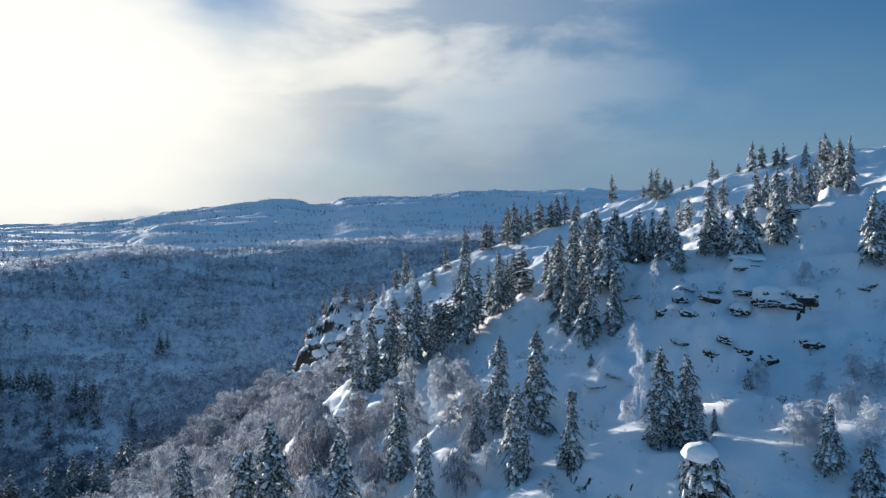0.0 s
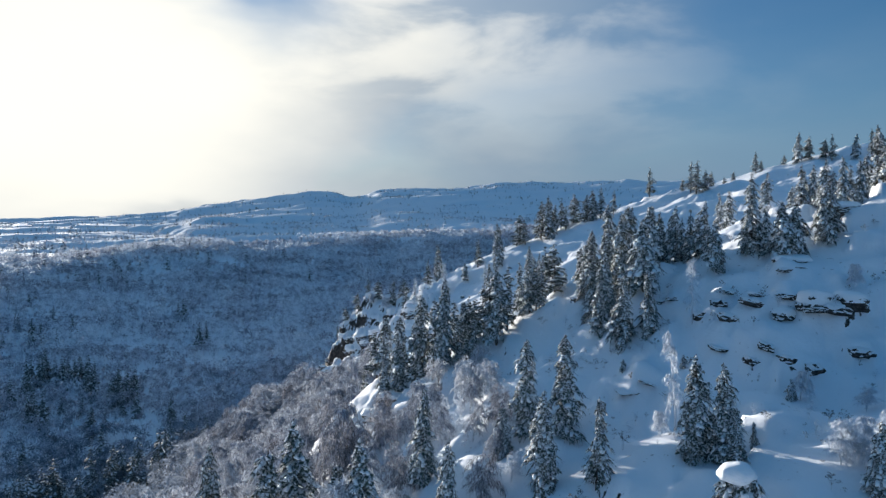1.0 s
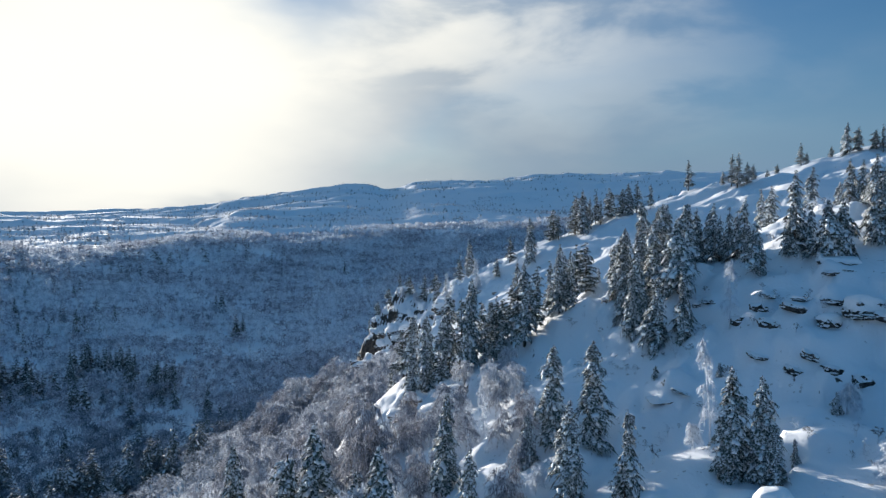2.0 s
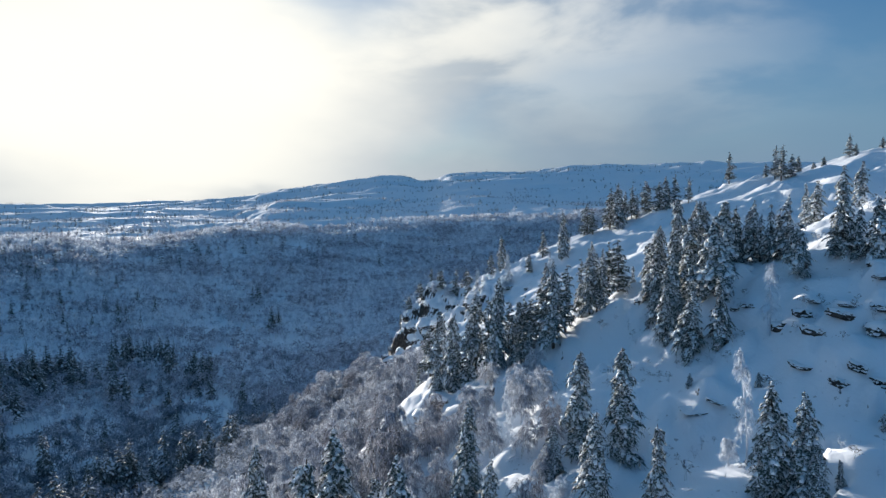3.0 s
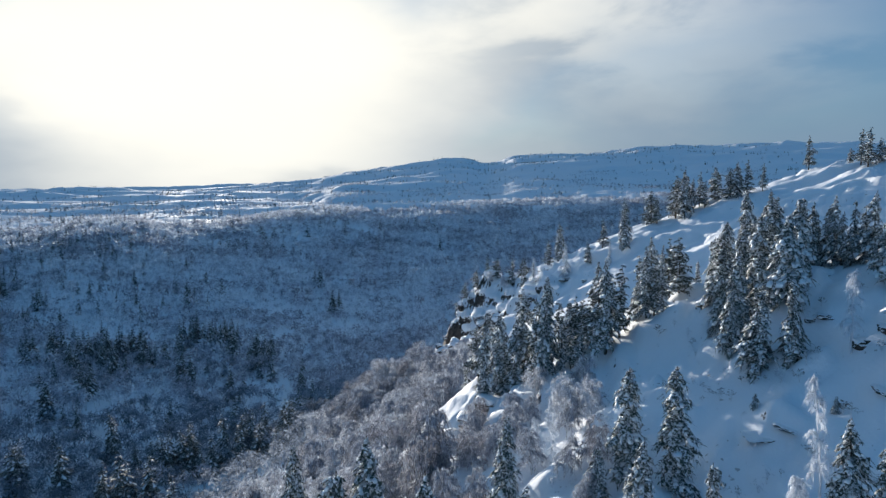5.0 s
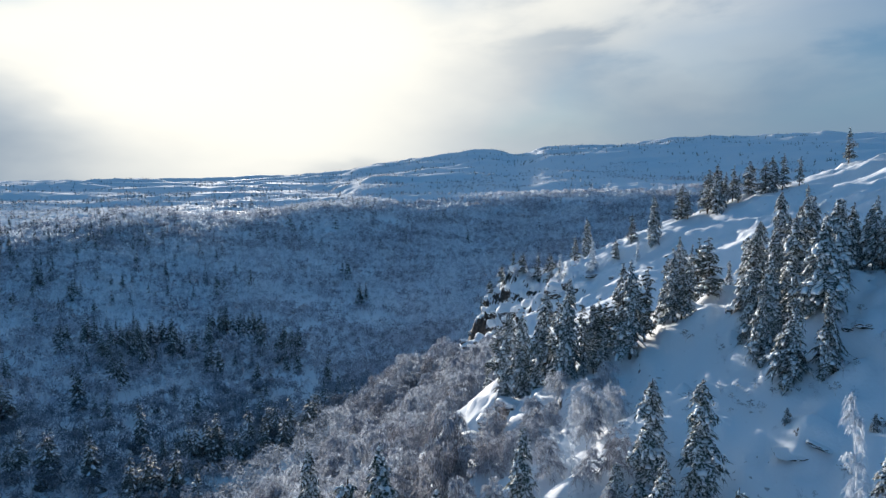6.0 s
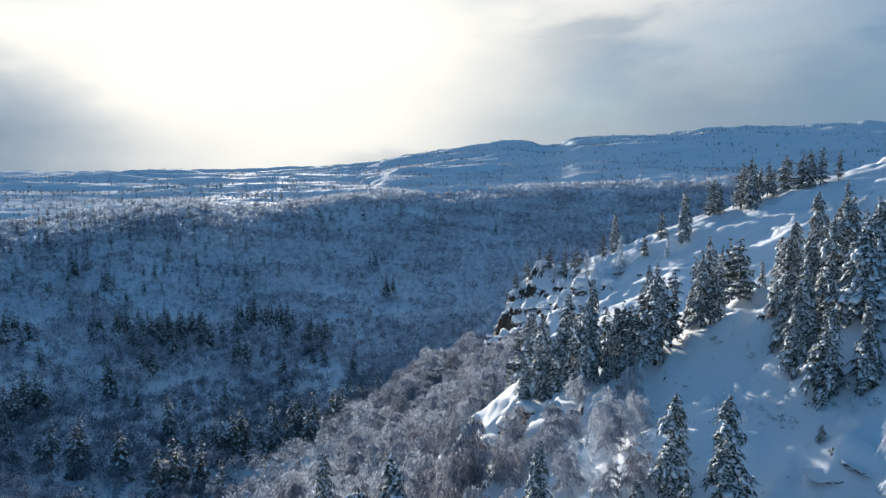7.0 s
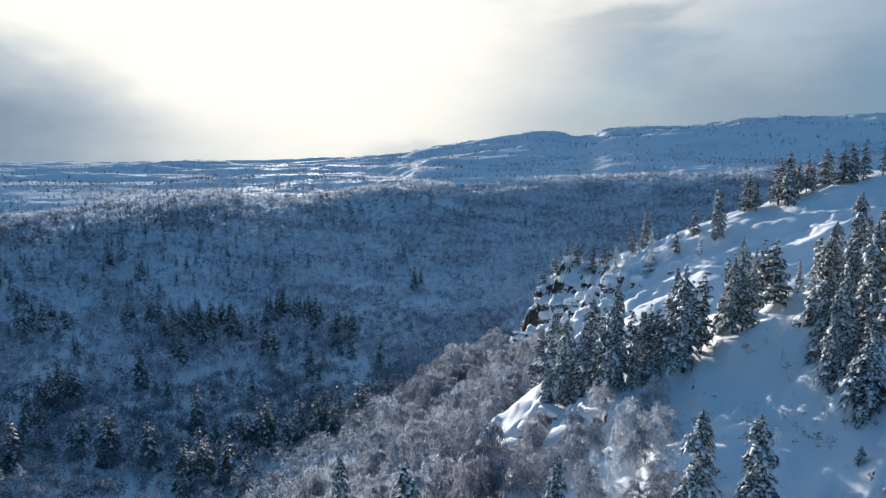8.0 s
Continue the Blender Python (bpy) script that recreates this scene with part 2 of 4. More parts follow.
# hill: heights across (west to east) at stations going north
HILL_X = (-110, -60, -35, -18, -6, 4, 14, 26, 45, 90, 160)
HILL = {}
HILL[-60] = (-40, -22, -8, 2, 8, 12, 15, 18, 23, 34, 46)
HILL[34] = (-40, -14, 0, 9, 16, 22, 26, 28, 33, 43, 54)
HILL[46] = (-40, -14, -1, 9, 18, 23.2, 26.6, 30.4, 36.5, 47, 57)
HILL[54] = (-40, -14, 0, 9.5, 20, 26, 30, 35.6, 40.5, 50, 60)
HILL[62] = (-40, -14, 1, 10.5, 20.5, 26.5, 32.4, 38, 45.2, 53, 62)
HILL[72] = (-40, -14, 1, 12, 22.5, 30, 34.8, 39.3, 45.8, 54, 63)
HILL[88] = (-40, -13, 0, 13.5, 22.5, 28.3, 31.5, 35, 41, 51, 62)
HILL[110] = (-40, -12, 0, 11, 21.2, 24.2, 28.3, 32.7, 40.2, 51.2, 63.2)
HILL[135] = (-40, -11, 0, 19.5, 24.5, 30.5, 33.7, 39.2, 45.5, 55.8, 65)
HILL[156] = (-40, -11, 13.5, 19, 28.3, 34, 37.5, 42.5, 47.8, 59, 66)
HILL[180] = (-40, -15, 0.6, 13.2, 25, 26.3, 31, 36, 43, 53, 63)
HILL[230] = (-50, -30, -24, -18, -12, -6, -1, 5, 12, 24, 36)
HILL[330] = (-80, -80, -78, -75, -70, -65, -60, -55, -50, -40, -30)

# wind-built mounds: place, half length, half width, height
DRIFTS = [(-0.5, 47.5, 2.6, 3.0, 1.1), (7.2, 73.0, 3.0, 4.0, 1.0), (20.8, 50.9, 3.2, 1.6, 0.6), (3.5, 55.0, 2.2, 3.0, 0.9)]
# wind-smoothed benches: place, half length, half width
BENCHES = [(10.2, 43.0, 4.6, 3.4), (20.0, 37.2, 7.0, 3.4), (27.0, 38.5, 4.5, 3.2)]

# rock brows on the open slope: the snow breaks off over them; place, width, drop
LEDGES = [
    (19.5, 54.7, 2.8, 1.30), (20.9, 52.2, 3.3, 1.17), (17.3, 59.3, 1.8, 0.56), (20.9, 55.0, 0.9, 0.59), (22.7, 53.4, 1.0, 0.49), (24.1, 51.4, 1.0, 0.71),
    (25.1, 49.8, 1.5, 0.80), (27.2, 49.6, 3.4, 1.27), (20.8, 48.7, 2.1, 1.10), (23.0, 47.1, 2.8, 1.20), (26.8, 46.6, 1.6, 1.05),
    (18.7, 50.5, 1.3, 0.51), (13.5, 50.6, 1.6, 0.45), (12.0, 50.5, 1.4, 0.35), (33.1, 50.5, 1.7, 0.55),
    (26.0, 55.1, 2.3, 0.55),
]

# rounded humps of snow over buried boulders and bushes
hump_dice = random.Random(88)
HUMPS = [(hump_dice.uniform(-10, 42), hump_dice.uniform(33, 78), hump_dice.uniform(0.5, 1.7), hump_dice.uniform(0.25, 0.85)) for i in range(190)]

# country: heights by distance, along bearings west of north
FAR_R = (0, 130, 220, 300, 400, 470, 560, 700, 930, 1300, 1750, 2600, 4900)
FAR = {}
FAR[-60] = (-25, -25, -22, -10, 5, 12, 20, 40, 75, 100, 115, 115, 115)
FAR[-8] = (-25, -25, -22, -15, -5, 3, 15, 32, 52, 110.5, 153, 145, 135)
FAR[3] = (-24, -23, -22, -18, -6, 2, 16, 34, 52, 105, 143, 139, 129)
FAR[8] = (-24, -23, -22, -18, -6, 2, 15, 32, 50, 98.1, 140, 128, 118)
FAR[11] = (-23.3, -22.3, -22, -18.7, -6.7, 1.3, 13.7, 29.3, 43.3, 80.5, 115, 104, 106.7)
FAR[13] = (-23, -22, -22, -19, -7, 1, 13, 28, 46, 85.2, 127, 111, 101)
FAR[18] = (-23, -22, -21, -18, -6, 3, 15, 26, 45, 74.8, 112, 100, 90)
FAR[23] = (-22, -21, -21, -17, -4, 6, 20, 27, 46, 58, 93, 83, 73)
FAR[27.5] = (-21, -20, -20, -16, -2, 7, 23, 23, 28, 47.5, 70, 62, 52)
FAR[31] = (-21, -20, -20, -15, 0, 9, 19, 18, 29, 42.8, 62, 62, 56)
FAR[36] = (-20, -19, -19, -15, 2, 8, 13, 16, 24, 38.8, 54, 54, 60)
FAR[41] = (-20, -19, -19, -14, 2, 8, 16, 17, 22, 35.7, 50, 50, 62)
FAR[48] = (-19, -18, -18, -15, -2, 4, 8, 11, 18, 29.9, 43, 44, 62)
FAR[80] = (-18, -16, -17, -17, -12, -8, -4, 0, 6, 12, 22, 34, 50)
FAR[180] = (-18, -10, -5, 0, 10, 16, 22, 30, 38, 45, 50, 50, 50)
FAR[300] = (-25, -25, -22, -10, 5, 12, 20, 40, 75, 100, 115, 115, 115)

# the cliff at the end of the spur: one end of its foot, the way along it, its length and height
CLIFF_A, CLIFF_WAY, CLIFF_LONG, CLIFF_TALL = (-40.2, 167.6), (0.643, -0.766), 52.0, 9.0


def land(x, y):
    """Height of the snow at places (x, y)."""
    x, y = np.asarray(x, float).ravel(), np.asarray(y, float).ravel()
    r = np.hypot(x, y)
    bearing = np.degrees(np.arctan2(-x, y))
    bearing = np.where(bearing < -60, bearing + 360, bearing)
    far = glide(list(FAR), np.stack([glide(FAR_R, row, r) for row in FAR.values()]), bearing)
    roll_far = bump_between(r, 200, 900)
    far = far + roll_far * (3.6 * ripple(x / 170, y / 130, 1) + 2.0 * ripple(x / 75, y / 52, 2) + 0.5 * ripple(x / 27, y / 21, 20)) + 1.1 * ripple(x / 23, y / 19, 3)
    # benches and gullies of the fell, drawn out along its slope
    far = far + bump_between(r, 520, 900) * (1.2 * np.abs(ripple(x / 95 + y / 300, y / 60, 27)) + 1.0 * ripple(x / 40, y / 30, 28) - 0.6)
    far = far + bump_between(r, 430, 650) * 1.0 * ripple(x / 120 + y / 400, y / 36, 29) * bump_between(ripple(x / 210, y / 130, 30), -0.35, 0.45)
    far = far + bump_between(r, 1000, 1700) * (7 * ripple(x / 330, y / 240, 8) + 6 * ripple(x / 130, y / 95, 21))
    # wind-swept benches round the shoulders of the fell, which the low sun catches
    bench = far / 15.0 + 0.55 * ripple(x / 260, y / 190, 31) + 0.22 * ripple(x / 80, y / 60, 32)
    part_way = bench - np.floor(bench)
    far = far + bump_between(r, 560, 760) * bump_between(ripple(x / 330, y / 210, 33), -0.5, 0.25) * 9.0 * (bump_between(part_way, 0.30, 0.80) - part_way)
    wx = x + 2.2 * ripple(x / 17, y / 17, 4)
    wy = y + 2.2 * ripple(x / 17, y / 17, 5)
    hill = glide(list(HILL), np.stack([glide(HILL_X, row, wx) for row in HILL.values()]), wy)
    hill = np.where(wx < HILL_X[0], -40.0, hill)
    h = 0.5 * (far + hill + np.sqrt((far - hill) ** 2 + 36.0)) - 0.2
    # the spur ends in a cliff
    cu = (x - CLIFF_A[0]) * CLIFF_WAY[0] + (y - CLIFF_A[1]) * CLIFF_WAY[1]
    cd = (x - CLIFF_A[0]) * -CLIFF_WAY[1] + (y - CLIFF_A[1]) * CLIFF_WAY[0]
    on_cliff = np.clip(bump_between(cu, -9, 6) * bump_between(cu, CLIFF_LONG, CLIFF_LONG - 26), 0, 1) * bump_between(cd, 40, 20) * bump_between(cd, -40, -20)
    face = cd + 1.9 * ripple(cu / 8, cd / 14 + 3, 70) + 0.7 * ripple(cu / 3.6, cd / 5, 71)
    steps = 0.46 * bump_between(face, -1.6, 2.0) + 0.30 * bump_between(face, 2.6, 4.8) + 0.24 * bump_between(face, 5.4, 7.4)
    h = h + on_cliff * (CLIFF_TALL + 7 * bump_between(cu, 28, 8)) * (np.where(cd > 3, np.exp(-((np.maximum(cd - 3, 0) / 13) ** 2)), 1.0) * steps - 0.5 * np.exp(-((np.minimum(cd, 0) / 16) ** 2)) * np.where(cd > 3, np.exp(-((np.maximum(cd - 3, 0) / 13) ** 2)), 1.0))
    h = h - 9 * bump_between(cu, 0.0, -5) * bump_between(cd, -14, -4) * bump_between(cd, 22, 10) * bump_between(cu, -30, -14)
    near = bump_between(r, 420, 160)
    # snow pillows, drifts and buried ledges
    calm = np.ones_like(h)
    for cx, cy, lx, ly in BENCHES:
        calm = calm * (1 - 0.85 * np.exp(-((((x - cx) / lx) ** 2 + ((y - cy) / ly) ** 2) ** 2)))
    near = near * calm
    h = h + 1.35 * (1 - calm)
    # the wind has heaped the benches up against the slope, so that they lean towards the low sun
    for cx, cy, lx, ly in BENCHES:
        q = ((x - cx) / lx) ** 2 + ((y - cy) / ly) ** 2
        h = h + 0.16 * (0.545 * (x - cx) - 0.839 * (y - cy)) * np.exp(-(q**2))
    on_hill = near * bump_between(h, -14, 14)
    lumps = np.abs(ripple(x / 3.7, y / 3.1, 6)) + 0.5 * np.abs(ripple(x / 1.7, y / 1.5, 7))
    h = h + on_hill * (0.75 * ripple(x / 8.5, y / 6.5, 9) - 0.38 * lumps * bump_between(ripple(x / 19, y / 16, 10), -0.35, 0.5) + 0.25)
    h = h + near * (0.60 * ripple(x / 2.3, y / 1.9, 17) * bump_between(ripple(x / 11, y / 9, 18), -0.3, 0.4) + 0.13 * ripple(x / 0.9, y / 0.8, 19))
    h = h + on_hill * bump_between(y, 88, 108) * (0.6 * ripple(x / 13, y / 9, 23) + 0.5 * ripple(x / 5.5, y / 4.2, 24))
    for cx, cy, lx, ly, lz in DRIFTS:
        h = h + lz * np.exp(-((((x - cx) / lx) ** 2 + ((y - cy) / ly) ** 2) ** 1.3))
    close = np.flatnonzero((x > -13) & (x < 45) & (y > 30) & (y < 82))
    if len(close):
        for cx, cy, w, lz in HUMPS:
            q = ((x[close] - cx) / w) ** 2 + ((y[close] - cy) / (0.8 * w)) ** 2
            h[close] += lz * calm[close] * np.exp(-(q**1.6))
        for cx, cy, wide, drop in LEDGES:
            u, v = (x[close] - cx) / (0.62 * wide), y[close] - cy - 0.3 * np.sin((x[close] - cx) * 2.1 + cy)
            h[close] += drop * np.exp(-(u**4)) * bump_between(v, -0.15, 0.45) * np.exp(-((np.maximum(v, 0) / 3.2) ** 2))
    # the craggy west rim of the hill and the outcrop over the birches
    knob = np.exp(-((((x + 14.8) / 7.0) ** 2 + ((y - 79.5) / 6.0) ** 2) ** 1.5))
    rim = on_hill * bump_between(-wx, 3, 11) * bump_between(h, 3, 9) * bump_between(y, 52, 66)
    crags = 1.9 * np.abs(ripple(x / 7.5, y / 6.5, 13)) + 1.2 * np.abs(ripple(x / 3.1, y / 2.9, 14)) + 0.5 * np.abs(ripple(x / 1.4, y / 1.3, 15))
    h = h + 2.4 * knob + 0.3 * knob * (np.abs(ripple(x / 2.2, y / 1.8, 25)) + ripple(x / 4.5, y / 3.5, 26)) + rim * (1 - 0.7 * knob) * (0.8 + 0.5 * bump_between(y, 118, 140)) * (crags - 0.9)
    rough = (1 - knob) * np.clip(bump_between(ripple(x / 26, y / 20, 11), 0.0, 0.55) * on_hill + 0.8 * rim * bump_between(crags, 0.5, 1.2), 0, 1.0)
    stair = h / 2.4 + 0.45 * ripple(x / 6, y / 6, 12) + 0.2 * ripple(x / 2.2, y / 2.2, 16)
    frac = stair - np.floor(stair)
    h = h + rough * 1.5 * (bump_between(frac, 0.38, 0.62) - frac)
    return h


def height_at(x, y):
    return float(land([x], [y])[0])


def build_ground():
    fine = np.concatenate([np.arange(-44, 1, 0.27), np.arange(1, 16, 0.12), np.arange(16, 70.01, 0.27)])
    turn = np.radians(np.concatenate([np.arange(-180, -44, 4.0), fine, np.arange(73, 180, 4.0)]))
    r = 23 * np.exp(np.arange(0, math.log(4850 / 23), 0.0108))
    r = np.concatenate([np.arange(0.8, 22.5, 1.0), r[r < 120], np.arange(120, 180, 0.6), r[r > 180]])
    az, rr = np.meshgrid(turn, r)
    x, y = -np.sin(az) * rr, np.cos(az) * rr
    z = land(x, y)
    co = np.stack([x.ravel(), y.ravel(), z], 1)
    m, k = len(turn), len(r)
    i, j = np.meshgrid(np.arange(k - 1), np.arange(m), indexing="ij")
    jn = (j + 1) % m
    quads = np.stack([i * m + j, i * m + jn, (i + 1) * m + jn, (i + 1) * m + j], -1).reshape(-1, 4)[:, ::-1]
    hub = len(co)
    co = np.vstack([co, [[0, 0, z[0]]]])
    fan = [(hub, b, a) for a, b in ((q, (q + 1) % m) for q in range(m))]
    fan = [(hub, a, b) for _, b, a in fan]
    me = bpy.data.meshes.new("ground")
    me.vertices.add(len(co))
    me.vertices.foreach_set("co", co.ravel())
    loops = np.concatenate([quads.ravel(), np.array(fan).ravel()])
    starts = np.concatenate([np.arange(len(quads)) * 4, len(quads) * 4 + np.arange(len(fan)) * 3])
    me.loops.add(len(loops))
    me.loops.foreach_set("vertex_index", loops)
    me.polygons.add(len(starts))
    me.polygons.foreach_set("loop_start", starts)
    me.update(calc_edges=True)
    me.validate()
    me.polygons.foreach_set("use_smooth", np.ones(len(me.polygons), bool))
    me.materials.append(SNOW_GROUND)
    return tagged(new("ground", me), "snow-covered hillside, valley and far fells", "ground", kind="structure")


build_ground()

# ---- trees ----
class Soup:
    """Gathers vertices and faces for one mesh."""

    def __init__(self):
        self.v, self.f = [], []

    def add(self, pts, faces):
        k = len(self.v)
        self.v.extend(tuple(p) for p in pts)
        self.f.extend(tuple(i + k for i in q) for q in faces)

    def tube(self, path, radii, sides=6):
        """A tapered limb along a path."""
        path = [Vector(p) for p in path]
        pts, faces = [], []
        for i, (p, r) in enumerate(zip(path, radii)):
            d = (path[min(i + 1, len(path) - 1)] - path[max(i - 1, 0)]).normalized()
            a = d.cross(Vector((0.3, 0.9, 0.2))).normalized()
            b = d.cross(a)
            for k in range(sides):
                w = 2 * math.pi * k / sides
                pts.append(p + a * (r * math.cos(w)) + b * (r * math.sin(w)))
        for i in range(len(path) - 1):
            for k in range(sides):
                kn = (k + 1) % sides
                faces.append((i * sides + k, i * sides + kn, (i + 1) * sides + kn, (i + 1) * sides + k))
        faces.append(tuple(range(len(pts) - sides, len(pts))))
        self.add(pts, faces)

    def mesh(self, name, mat, smooth=False):
        me = bpy.data.meshes.new(name)
        me.from_pydata(self.v, [], self.f)
        me.materials.append(mat)
        if smooth:
            me.polygons.foreach_set("use_smooth", np.ones(len(me.polygons), bool))
        return me


def part(name, mesh, parent, label="", kind=""):
    ob = new(name, mesh)
    ob.parent = parent
    return tagged(ob, label, kind=kind)


def lump(soup, rng, rows, side, up):
    """A rounded pad of snow lying along a twig: rows of (place, half width, thickness)."""
    pts, faces = [], []
    for p, w, t in rows:
        j = 1 + rng.uniform(-0.25, 0.25)
        pts += [p - side * w * j - up * t * 0.25, p - side * w * 0.5 + up * t * 0.8 * j, p + side * w * 0.45 + up * t * j, p + side * w - up * t * 0.25]
    for i in range(len(rows) - 1):
        a, b = i * 4, i * 4 + 4
        faces += [(a + k, a + k + 1, b + k + 1, b + k) for k in range(3)] + [(a + 3, a, b, b + 3)]
    e = (len(rows) - 1) * 4
    faces += [(3, 2, 1, 0), (e, e + 1, e + 2, e + 3)]
    soup.add(pts, faces)


def conifer(name, seed, h, girth, step, whorl, snowiness, label, needles_mat, spire=0.62, bare=0.05, sag=0.8, pads=3, twigs=8):
    """A snow-laden conifer at the origin: trunk, crown of drooping boughs, pads of snow on them."""
    rng = random.Random(seed)
    thing = new(name)
    tagged(thing, label, "tree", "conifers on the hillside")
    lean = (rng.uniform(-0.03, 0.03), rng.uniform(-0.03, 0.03))

    def stem(z):
        return Vector((lean[0] * z + 0.05 * math.sin(z * 0.9 + seed), lean[1] * z + 0.05 * math.cos(z * 0.8 + seed), z))

    trunk, crown, snow = Soup(), Soup(), Soup()
    k = 7
    trunk.tube([stem(h * i / k - (0.5 if i == 0 else 0)) for i in range(k + 1)], [max(0.02, 0.019 * h * (1 - 0.95 * i / k)) for i in range(k + 1)], 7)
    z = h * bare + 0.2
    lop = rng.uniform(0, 6.28)
    while z < h * 0.985:
        u = z / h
        reach = girth * h * (max(0.0, 1 - u) ** spire * (1.0 if u > 0.25 else 0.72 + u * 1.1)) + 0.10
        gaps = 0.88 + 0.42 * noise.noise(Vector((seed * 1.7, z * 1.1, 0.3)))
        for i in range(max(3, round(whorl * (1 - 0.35 * u)))):
            a = rng.uniform(0, 6.28)
            L = reach * rng.uniform(0.35, 1.3) * (1 + 0.22 * math.cos(a - lop)) * gaps
            if rng.random() < 0.08:
                continue
            z0 = z + rng.uniform(-0.9, 0.9) * step
            out = Vector((math.cos(a), math.sin(a), 0))
            side = Vector((-out.y, out.x, 0))
            drop = sag * L * rng.uniform(0.6, 1.4)
            rise = rng.uniform(0.0, 0.22) * L
            base = stem(z0)

            def along(s):
                return base + out * (L * s * (1 - 0.15 * s)) + Vector((0, 0, rise * s - drop * s * s))

            ss = (0.08, 0.4, 0.75, 1.0)
            ww = [L * q * rng.uniform(0.8, 1.25) for q in (0.08, 0.24, 0.22, 0.03)]
            mids = [along(s) for s in ss]
            pts = []
            for p, w in zip(mids, ww):
                pts += [p - side * w - Vector((0, 0, 0.45 * w)), p, p + side * w - Vector((0, 0, 0.45 * w))]
            faces = []
            for j in range(3):
                q = j * 3
                faces += [(q, q + 1, q + 4, q + 3), (q + 1, q + 2, q + 5, q + 4)]
            crown.add(pts, faces)
            for j in range(twigs):
                s = rng.uniform(0.25, 1.0)
                p = along(s) + side * rng.uniform(-0.2, 0.2) * L
                d = (out * rng.uniform(0.0, 0.6) + side * rng.uniform(-0.8, 0.8) + Vector((0, 0, -rng.uniform(0.3, 1.0)))).normalized()
                t = side * rng.uniform(0.04, 0.085) + out * rng.uniform(-0.06, 0.06)
                n_ = L * rng.uniform(0.22, 0.46) + 0.10
                crown.add([p - t, p + t, p + d * n_], [(0, 1, 2)])
            up = Vector((0, 0, 1))
            for j in range(pads):
                if rng.random() > snowiness:
                    continue
                s0 = rng.uniform(0.12, 0.95)
                thick = rng.uniform(0.02, 0.05) + 0.025 * L
                aside = side * rng.uniform(-0.24, 0.24) * L
                long = rng.uniform(0.08, 0.20)
                rows = []
                for k_ in range(2):
                    w = (L * 0.075 + 0.022) * rng.uniform(0.5, 1.5)
                    rows.append((along(s0 + long * k_) + aside + Vector((0, 0, 0.012)), w, thick * rng.uniform(0.6, 1.1)))
                lump(snow, rng, rows, side, up)
        z += step * rng.uniform(0.75, 1.25) * (1.1 - 0.4 * u)
    part("trunk", trunk.mesh("trunk", BARK, True), thing)
    part("crown", crown.mesh("crown", needles_mat), thing, "", "stuff")
    part("snow_load", snow.mesh("snow_load", SNOW, True), thing, "pads of white snow on the boughs", "stuff")
    thing["tall"] = h
    return thing


def birch(name, seed, h, stems, twigs, label, mat, group, weep=0.5, wide=0.36, fat=1.0, bark_mat=None, limbs=18, fine=1.0):
    """A bare mountain birch with rimed twigs."""
    rng = random.Random(seed)
    thing = new(name)
    tagged(thing, label, "shrub" if name == "heath_shrub" else "tree", group)
    trunk, crown = Soup(), Soup()
    ends = []
    for s in range(stems):
        a = rng.uniform(0, 6.28)
        tilt = rng.uniform(0.05, 0.28) if stems > 1 else rng.uniform(0.0, 0.12)
        top = h * rng.uniform(0.78, 1.0)
        path = []
        for i in range(6):
            u = i / 5
            path.append(Vector((math.cos(a) * tilt * top * u**1.3 + rng.uniform(-0.06, 0.06) * (i > 0), math.sin(a) * tilt * top * u**1.3 + rng.uniform(-0.06, 0.06) * (i > 0), top * u - (0.4 if i == 0 else 0))))
        trunk.tube(path, [0.010 * h * (1 - 0.92 * i / 5) + 0.002 * h for i in range(6)], 5)
        for j in range(limbs):
            u = rng.uniform(0.25, 0.98)
            q = u * 5
            i = min(4, int(q))
            root = path[i].lerp(path[i + 1], q - i)
            b = rng.uniform(0, 6.28)
            reach = h * wide * (1.05 - u * 0.75) * rng.uniform(0.55, 1.1)
            rise, sag = reach * rng.uniform(0.9, 1.5), reach * (0.45 + weep * rng.uniform(0.7, 1.3))
            bow = [root + Vector((math.cos(b) * reach * q, math.sin(b) * reach * q, rise * q - sag * q * q)) for q in (0, 0.3, 0.6, 0.85, 1.05)]
            trunk.tube(bow, [0.0050 * h, 0.0042 * h, 0.0034 * h, 0.0026 * h, 0.0012 * h], 3)
            ends.append(bow)
    for j in range(twigs):
        bow = rng.choice(ends)
        q = 4 * rng.uniform(0.12, 1.0) ** 0.8
        i = min(3, int(q))
        p = bow[i].lerp(bow[i + 1], q - i)
        d = ((bow[i + 1] - bow[i]).normalized() * 0.9 + Vector((rng.gauss(0, 0.75), rng.gauss(0, 0.75), rng.gauss(0.25, 0.4)))).normalized()
        L = rng.uniform(0.25, 0.8) * h / 5 * fine
        t = d.cross(Vector((0.31, 0.2, 0.93))).normalized() * rng.uniform(0.003, 0.0075) * h * fat
        bend = p + d * (L * 0.55)
        crown.add([p - t, p + t, bend + t * 0.8, bend - t * 0.8, p + d * (L * 0.9) + Vector((0, 0, -weep * L * rng.uniform(0.5, 1.1)))], [(0, 1, 2, 3), (3, 2, 4)])
    part("trunk", trunk.mesh("trunk", bark_mat or BIRCH_BARK, True), thing)
    part("crown", crown.mesh("crown", mat), thing, "", "stuff")
    thing["tall"] = h
    return thing


